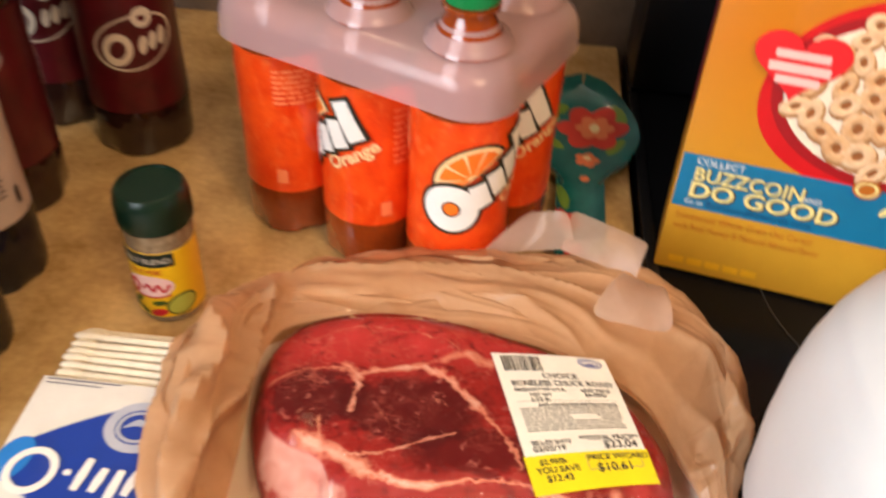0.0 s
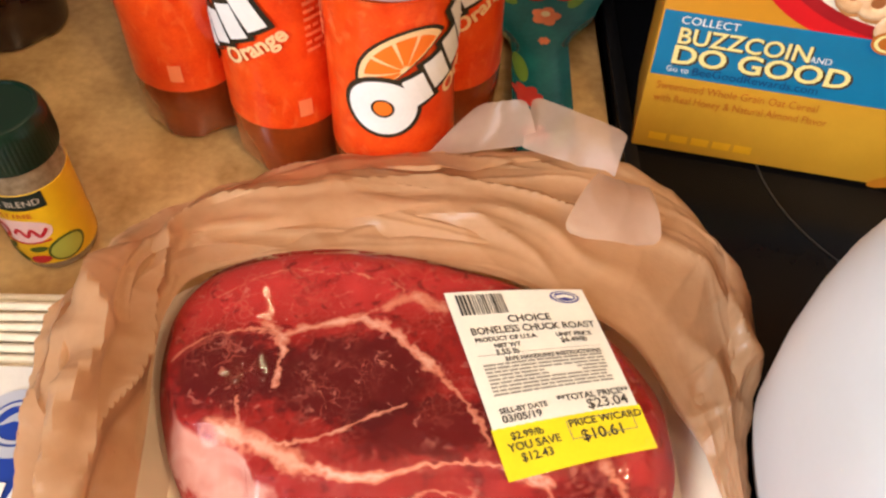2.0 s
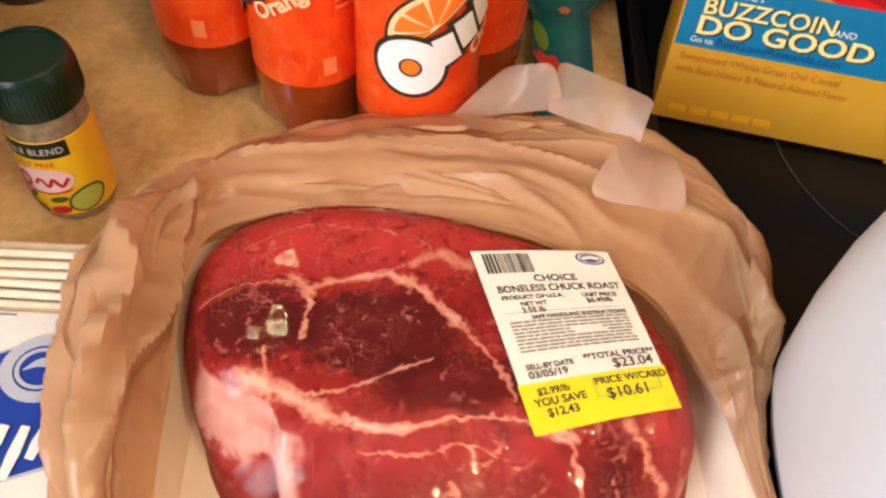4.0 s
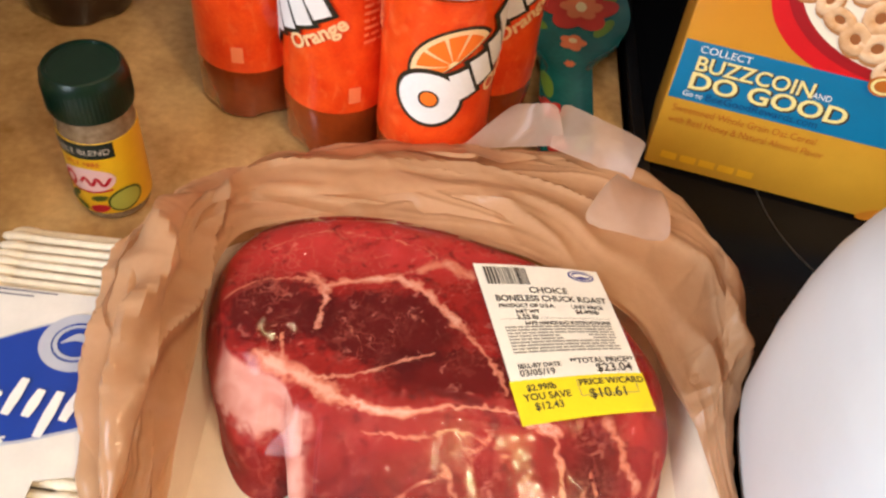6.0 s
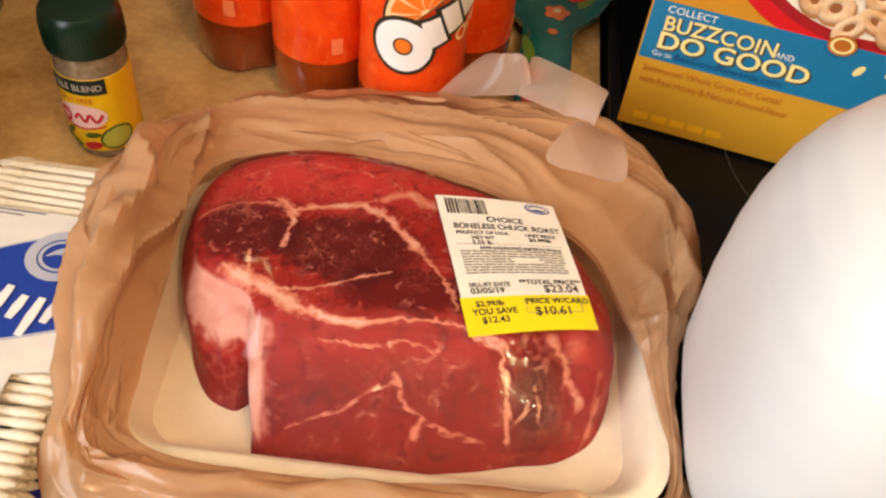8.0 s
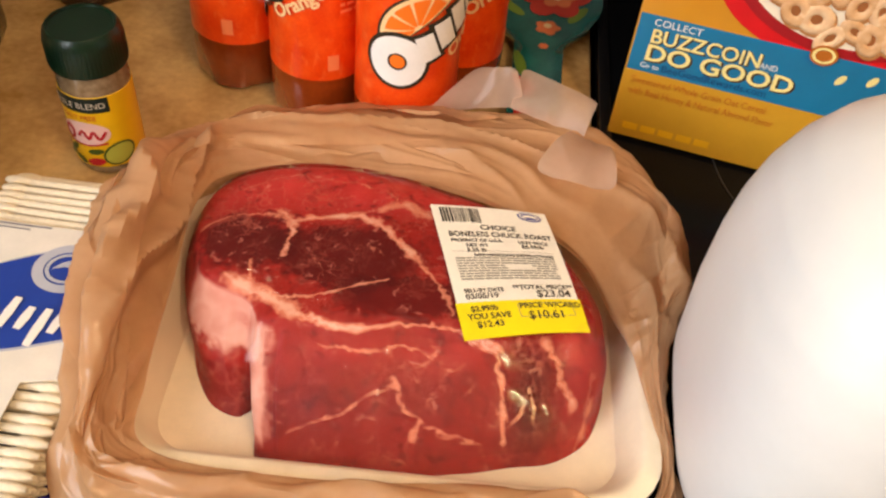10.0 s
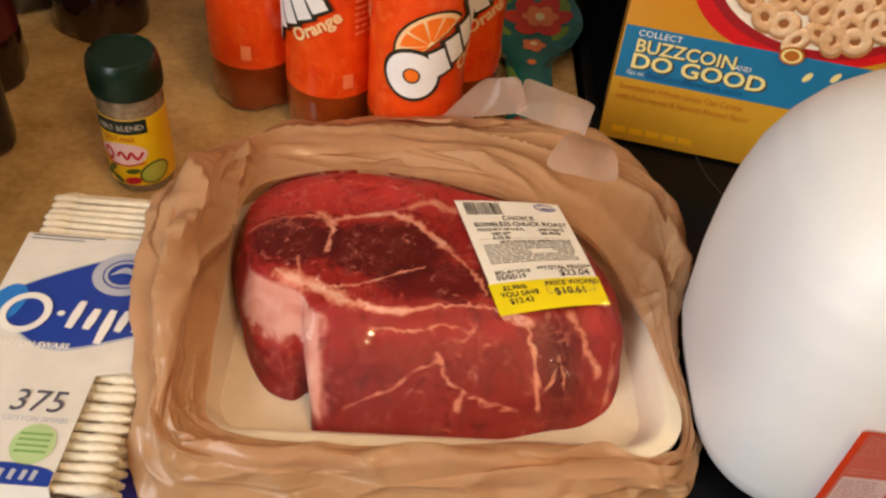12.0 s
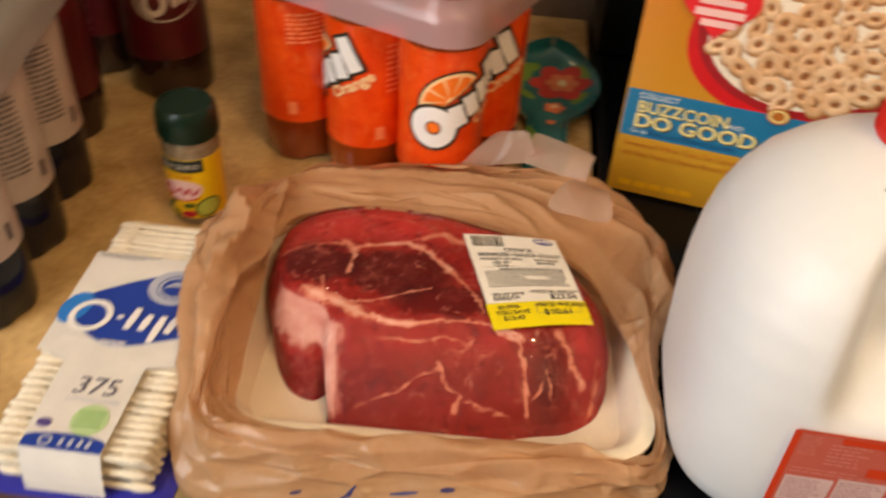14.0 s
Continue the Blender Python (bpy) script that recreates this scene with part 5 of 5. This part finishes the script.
def price_label(pack):
    tl, tr, bl, br = Vector((0.0393, 0.3080, 0.0600)), Vector((0.0975, 0.3060, 0.0595)), Vector((0.0562, 0.2232, 0.0600)), Vector((0.1128, 0.2335, 0.0590))
    W, Hh, m = 0.0600, 0.0840, Matrix.Identity(4)

    def lab(u, v, lift):
        p, q = u / W, -v / Hh
        at = (tl * (1 - p) + tr * p) * (1 - q) + (bl * (1 - p) + br * p) * q
        return (at.x, at.y, at.z + lift + 0.0022 - 0.0010 * (2 * p - 1) ** 2 - 0.0010 * (2 * q - 1) ** 2 - 0.006 * max(0, p + q - 1.45) ** 2)
    paper = prints("price_label", pack, LABEL_PAPER, lambda bm: patch(bm, 0, W, -Hh * 0.76, 0, lab, 0.0, 16, 16), "white and yellow paper price label", m=m)
    def P(name, ink, draw):
        prints(name, paper, ink, draw)
    P("yellow_strip", LABEL_YELLOW, lambda bm: patch(bm, -0.0006, W + 0.0008, -Hh, -Hh * 0.758, lab, 0.0, 16, 8))
    rng = random.Random(5)
    def code(bm):
        u = 0.004
        while u < 0.0245:
            w = rng.choice((0.0004, 0.0006, 0.001))
            patch(bm, u, u + w, -0.0125, -0.002, lab, 0.0004, 1, 4)
            u += w + rng.choice((0.0004, 0.0006, 0.0008))
    P("bar_code", BLACK_INK, code)
    P("badge", plain("badge blue", "3a3f8c"), lambda bm: ellipse(bm, 0.0505, -0.0050, 0.0062, 0.0036, lab, 0.0004, turn=-6))
    P("badge_ring", LABEL_PAPER, lambda bm: ellipse(bm, 0.0505, -0.0050, 0.0053, 0.0029, lab, 0.0006, turn=-6, hole=0.85, rings=1))
    P("badge_bar", LABEL_PAPER, lambda bm: stroke(bm, [(0.0468, -0.0052), (0.0505, -0.0044), (0.0542, -0.0054)], 0.0018, lab, 0.0006))
    def black(bm):
        for t, u, v, size, al, wd in (("CHOICE", 0.0315, -0.0165, 0.0046, "CENTER", 1.0), ("BONELESS CHUCK ROAST", 0.0315, -0.0213, 0.0045, "CENTER", 0.92),
                                      ("PRODUCT OF U.S.A.", 0.0055, -0.0248, 0.0027, "LEFT", 1.0), ("UNIT PRICE", 0.0395, -0.0252, 0.0027, "LEFT", 1.0), ("$6.49/lb", 0.0405, -0.0282, 0.0032, "LEFT", 1.0),
                                      ("NET WT", 0.0125, -0.0280, 0.0027, "LEFT", 1.0), ("3.55 lb", 0.0120, -0.0312, 0.0034, "LEFT", 1.0), ("SAFE HANDLING INSTRUCTIONS", 0.0150, -0.0342, 0.0025, "LEFT", 1.0),
                                      ("SELL-BY DATE", 0.0050, -0.0552, 0.0029, "LEFT", 1.0), ("03/05/19", 0.0050, -0.0588, 0.0040, "LEFT", 1.05), ("**TOTAL PRICE**", 0.0590, -0.0545, 0.0036, "RIGHT", 1.0), ("$23.04", 0.0570, -0.0592, 0.0058, "RIGHT", 1.0),
                                      ("$2.99/lb", 0.0058, -0.0655, 0.0038, "LEFT", 1.0), ("YOU SAVE", 0.0035, -0.0697, 0.0042, "LEFT", 1.0), ("$12.43", 0.0070, -0.0740, 0.0044, "LEFT", 1.0),
                                      ("PRICE W/CARD", 0.0295, -0.0653, 0.0041, "LEFT", 1.0), ("$10.61", 0.0325, -0.0715, 0.0062, "LEFT", 1.0)):
            words(bm, t, u, v * Hh / 0.0795, size * 1.08, lab, 0.0004, al, wd, bold=0.00008)
    P("lettering", BLACK_INK, black)
    def lines(bm):
        for k in range(9):
            u, v = 0.0052, -0.0368 - 0.00165 * k
            while u < 0.054:
                w = rng.uniform(0.002, 0.007)
                if not (0.028 < u < 0.038 and k in (3, 4)):
                    patch(bm, u, min(u + w, 0.055), v - 0.0008, v, lab, 0.0004, 2, 1)
                u += w + 0.0006
        patch(bm, 0.0045, 0.056, -0.0327, -0.0325, lab, 0.0004, 8, 1)
        for u0, u1, v0, v1 in ((0.029, 0.056, -0.0665, -0.0662), (0.029, 0.056, -0.0742, -0.0739), (0.0288, 0.0291, -0.0742, -0.0662), (0.0557, 0.056, -0.0742, -0.0662)):
            patch(bm, u0, u1, v0, v1, lab, 0.0004, 4, 2)
    P("fine_print", FAINT_INK, lines)


meat_package()

# ---- plastic bag ----
from mathutils.bvhtree import BVHTree

BAG = mat("tan plastic bag", (0.82, 0.505, 0.275), 0.26, scale=25, alt=(0.72, 0.425, 0.215), bump=0.26, bump_scale=130, translucent=0.42, coat=0.45)
BAG_PALE = mat("thin tan plastic", (0.74, 0.54, 0.42), 0.30, scale=25, alt=(0.66, 0.46, 0.34), bump=0.08, bump_scale=70, translucent=0.35)


def see_through(m, amount):
    """Lets part of the light straight through a thin sheet."""
    nt = m.node_tree
    out = nt.nodes["Material Output"].inputs["Surface"]
    old = out.links[0].from_socket
    tr, mix = nt.nodes.new("ShaderNodeBsdfTransparent"), nt.nodes.new("ShaderNodeMixShader")
    mix.inputs["Fac"].default_value = amount
    nt.links.new(old, mix.inputs[1])
    nt.links.new(tr.outputs["BSDF"], mix.inputs[2])
    nt.links.new(mix.outputs["Shader"], out)


def streaks(m, along, across, strength):
    """Fine stretch lines that run along the folds."""
    nt = m.node_tree
    tc, mp, nz, bp = (nt.nodes.new("ShaderNode" + k) for k in ("TexCoord", "Mapping", "TexNoise", "Bump"))
    mp.inputs["Scale"].default_value = (along, across, 1)
    nz.inputs["Scale"].default_value, nz.inputs["Detail"].default_value = 1.0, 4
    bp.inputs["Strength"].default_value, bp.inputs["Distance"].default_value = strength, 0.003
    b = nt.nodes["Principled BSDF"]
    nt.links.new(tc.outputs["UV"], mp.inputs["Vector"])
    nt.links.new(mp.outputs["Vector"], nz.inputs["Vector"])
    nt.links.new(nz.outputs["Fac"], bp.inputs["Height"])
    nt.links.new(b.inputs["Normal"].links[0].from_socket, bp.inputs["Normal"])
    nt.links.new(bp.outputs["Normal"], b.inputs["Normal"])


streaks(BAG, 10, 22, 0.18)
see_through(BAG, 0.16)
see_through(BAG_PALE, 0.35)
# Rings of the bag, anticlockwise from the right, as (x, y, z) in millimetres: where it leaves the film, its inner ridge, its outer shoulder and its foot
# Back right reaches in over the film, standing in for its tan reflection.
BAG_INNER = [(141, 236, 31), (130, 262, 41), (118, 286, 49), (94, 302, 56), (58, 322, 57), (2, 337, 53), (-58, 334, 52), (-78, 312, 50), (-83, 268, 38), (-85, 215, 32), (-76, 180, 31), (-2, 170, 29), (90, 169, 27), (143, 172, 24)]
BAG_RIDGE = [(150, 240, 37), (156, 285, 44), (157, 330, 52), (114, 350, 60), (60, 362, 58), (-2, 370, 55), (-70, 350, 62), (-95, 317, 70), (-104, 270, 66), (-102, 212, 50), (-92, 168, 38), (-2, 160, 34), (94, 161, 32), (147, 169, 23)]
BAG_OUTER = [(153, 240, 32), (174, 294, 43), (166, 342, 48), (127, 377, 60), (66, 400, 50), (-14, 411, 40), (-76, 373, 50), (-112, 326, 48), (-119, 272, 46), (-113, 204, 41), (-101, 158, 26), (-2, 149, 22), (100, 151, 20), (150, 166, 15)]
BAG_FOOT = [(153, 238, 8), (188, 303, 8), (178, 354, 8), (136, 388, 3), (68, 408, 2), (-16, 420, 2), (-82, 382, 2), (-119, 336, 37), (-125, 274, 37), (-110, 196, 8), (-104, 148, 2), (-2, 138, 2), (108, 141, 8), (152, 163, 8)]
TURNS = 1120
RINGS = [closed_line(r, TURNS) for r in (BAG_INNER, BAG_RIDGE, BAG_OUTER, BAG_FOOT)]
WEST = 8 / 14


def around(u, centre, width):
    """1 at a share of the bag's round, falling off to both sides."""
    e = (u - centre + 0.5) % 1.0 - 0.5
    return math.exp(-(e / width) ** 2)


def bag_base(k, s):
    """A point of the smooth bag: k steps round it, s from the film (0) over the ridge (0.38) and the shoulder (0.72) to the foot (1)."""
    knots = (0.0, 0.38, 0.72, 1.0)
    i = 0 if s < 0.38 else 1 if s < 0.72 else 2
    t = min(1.0, (s - knots[i]) / (knots[i + 1] - knots[i]))
    p = [ring[k % TURNS] for ring in RINGS]
    a, b, c, d = (p[max(0, min(3, i + q))] for q in (-1, 0, 1, 2))
    m0, m1 = (c - a) * 0.40, (d - b) * 0.40
    return (2 * t ** 3 - 3 * t * t + 1) * b + (t ** 3 - 2 * t * t + t) * m0 + (3 * t * t - 2 * t ** 3) * c + (t ** 3 - t * t) * m1


def ridged(v, sharp=1.6):
    return max(0.0, 1 - 2.3 * abs(noise.noise(v))) ** sharp


def facets(v):
    """Flat facets that meet in sharp creases, as in crumpled film."""
    near = noise.voronoi(v)[0]
    return min(1.0, 1.6 * (near[1] - near[0]))


def bag_folds(u, s, seed):
    """A few long sharp folds that run round the bag and meet at low angles, and flat facets where it is squeezed."""
    a = 2 * math.pi * u
    ca, sa = math.cos(a), math.sin(a)
    left, rear = around(u, WEST, 0.12), around(u, 0.36, 0.13)
    front, right = around(u, 0.80, 0.11), around(u, 0.02, 0.07)
    # kept flat where the inner sheet imitates the film's reflection
    smooth = 1 - 0.92 * around(u, 0.17, 0.13) * max(0.0, 1 - 1.8 * s)
    warp = 0.55 * noise.noise(Vector((1.0 * ca + seed, 1.0 * sa, 0.8 * s))) + 0.10 * noise.noise(Vector((3 * ca, 3 * sa + seed, s)))
    long_fold = ridged(Vector((0.55 * ca + seed, 0.55 * sa, (3.2 + 2.2 * left) * s + 2.6 * warp)), 1.25)
    slim = ridged(Vector((0.8 * ca, 0.8 * sa + seed, 7.5 * s + 4.5 * warp)), 3.0)
    flat_bits = facets(Vector((5.0 * ca + seed, 5.0 * sa, 3.2 * s + warp)))
    keep = min(1, 6 * s) * min(1, 6 * (1 - s))
    return keep * smooth * ((0.0040 + 0.0065 * left + 0.0040 * rear) * (long_fold - 0.45) + (0.0008 + 0.0018 * left + 0.0012 * rear) * slim
                            + (0.0020 + 0.0060 * front + 0.0040 * right) * (0.5 - flat_bits))


def bag_point(k, s, seed, lift=0.0):
    """A point of the folded bag, pushed out along the smooth sheet's slope."""
    s = min(1.0, max(0.0, s))
    p = bag_base(k, s)
    e, f = bag_base(k + 4, s) - bag_base(k - 4, s), bag_base(k, min(1, s + 0.02)) - bag_base(k, max(0, s - 0.02))
    n = np.cross(f, e)
    n = n / (np.linalg.norm(n) + 1e-9)
    q = p + n * (bag_folds(k / TURNS, s, seed) + lift)
    return (q[0], q[1], max(q[2], 0.0016 if q[0] < 0.112 else 0.0075))


def sheet_mesh(rows, closed):
    """A thin sheet from rows of points, with coordinates along and across it."""
    bm = bmesh.new()
    uv = bm.loops.layers.uv.new("along")
    vs = [[bm.verts.new(p) for p in row] for row in rows]
    n = len(vs)
    for i in range(n if closed else n - 1):
        p, q = vs[i], vs[(i + 1) % n]
        for j in range(len(p) - 1):
            f = bm.faces.new((p[j], q[j], q[j + 1], p[j + 1]))
            for loop, (u, v) in zip(f.loops, ((i, j), (i + 1, j), (i + 1, j + 1), (i, j + 1))):
                loop[uv].uv = (u / TURNS * (1 if closed else 2), v / 90)
    return bm


def bag_sheet(seed, s0, s1, lift):
    """One whole layer of the bag."""
    return sheet_mesh([[bag_point(k, s0 + (s1 - s0) * j / 90, seed, lift) for j in range(91)] for k in range(0, TURNS, 2)], True)


def bag_leaf(u0, u1, sa, sb, width, lift, seed):
    """A doubled-over length of the bag: its free inner edge stands off the sheet below, its outer edge lies on it."""
    rows = []
    n = max(24, int(abs(u1 - u0) * TURNS / 2))
    for i in range(n + 1):
        t = i / n
        end = min(1, 3 * t) * min(1, 3 * (1 - t))
        end = end * end * (3 - 2 * end)
        k = 2 * int(round((u0 + (u1 - u0) * t) * TURNS / 2)) % TURNS
        mid = sa + (sb - sa) * t + 0.035 * noise.noise(Vector((t * 4, seed, 1)))
        w = width * (0.03 + 0.97 * end) * (1 + 0.35 * noise.noise(Vector((t * 5, seed, 4))))
        row = []
        for j in range(15):
            q = j / 14
            arch = math.sin(math.pi * (0.30 + 0.70 * q)) ** 1.2
            row.append(bag_point(k, mid - w / 2 + w * q, 1.7, 0.0005 + 0.0009 * end + lift * end * (arch + 0.25 * noise.noise(Vector((t * 14, q * 2, seed))))))
        rows.append(row)
    return sheet_mesh(rows, False)


def bag_tongue(c00, c10, c01, c11, curl, seed):
    """A loose thin tongue between four corners (mm), rounded at its free end and slightly curled."""
    a, b, c, d = (np.array(p) / 1000 for p in (c00, c10, c01, c11))
    rows = []
    for i in range(29):
        t = i / 28
        half = 1.0 if t < 0.8 else math.sqrt(max(0.02, 1 - ((t - 0.8) / 0.202) ** 2)) ** 0.35
        row = []
        for j in range(25):
            q = 0.5 + (j / 24 - 0.5) * half
            p = (a * (1 - q) + b * q) * (1 - t) + (c * (1 - q) + d * q) * t
            wave = 0.0030 * noise.noise(Vector((q * 1.6 + seed, t * 1.1, 1))) + 0.0010 * ridged(Vector((q * 2 + seed, t * 1.2, 6)))
            row.append((p[0], p[1] - 0.5 * wave, p[2] + curl * math.sin(math.pi * t) + wave))
        rows.append(row)
    return sheet_mesh(rows, False)


def plastic_bag():
    bag = thing("plastic_bag", pose(0, 0, 0), "crumpled tan plastic grocery bag pulled round the meat tray", "bag")
    outer = part("outer_layer", bag_sheet(1.7, 0.0, 1.0, 0.0), BAG, bag)
    part("inner_layer", bag_sheet(5.2, 0.0, 0.55, -0.0035), BAG, bag)
    for leaf in ((0.46, 0.69, 0.22, 0.18, 0.24, 0.0055, 2.0), (0.43, 0.70, 0.46, 0.40, 0.26, 0.0070, 3.0), (0.47, 0.66, 0.68, 0.62, 0.20, 0.0045, 5.0),
                 (0.24, 0.45, 0.60, 0.52, 0.20, 0.0045, 7.0), (0.30, 0.50, 0.30, 0.36, 0.22, 0.0040, 8.0),
                 (0.70, 0.85, 0.36, 0.44, 0.28, 0.0040, 11.0), (0.78, 0.95, 0.62, 0.50, 0.30, 0.0060, 12.0), (0.02, 0.14, 0.52, 0.60, 0.26, 0.0050, 14.0)):
        part("doubled_fold", bag_leaf(*leaf), BAG, bag)
    part("standing_flap", bag_tongue((38, 398, 49), (92, 392, 60), (66, 404, 78), (86, 406, 76), 0.002, 2.0), BAG_PALE, bag, "pale thin plastic flap")
    part("standing_flap", bag_tongue((84, 390, 60), (124, 368, 60), (92, 414, 72), (132, 384, 73), 0.003, 7.0), BAG_PALE, bag, "pale thin plastic flap")
    part("folded_flap", bag_tongue((116, 368, 64), (138, 360, 60), (92, 334, 62), (138, 327, 57), 0.006, 4.0), BAG_PALE, bag, "pale thin plastic flap")
    tree = BVHTree.FromPolygons([v.co for v in outer.data.vertices], [p.vertices for p in outer.data.polygons])

    def on_bag(u, v, lift):
        hit = tree.ray_cast(Vector((u, v, 0.3)), Vector((0, 0, -1)))[0]
        return (u, v, (hit.z if hit else 0.004) + lift)

    rng = random.Random(3)

    def dark(bm):
        for k in range(6):
            x, y = -0.098 + 0.0030 * (k % 2), 0.214 + 0.007 * (k // 2)
            stroke(bm, [(x, y), (x + 0.0010, y + rng.uniform(0.003, 0.005))], 0.0014, on_bag, 0.0012)
    prints("dark_print", bag, plain("bag dark ink", "4a3a34"), dark)

    def marks(bm):
        for k in range(4):
            x, y = -0.050 + 0.026 * k, 0.1435
            stroke(bm, [(x, y), (x + rng.uniform(0.006, 0.016), y + rng.uniform(-0.002, 0.002))], rng.uniform(0.0010, 0.002), on_bag, 0.0012, taper=0.5)
    prints("blue_print", bag, plain("bag blue ink", "3b3763"), marks)


plastic_bag()
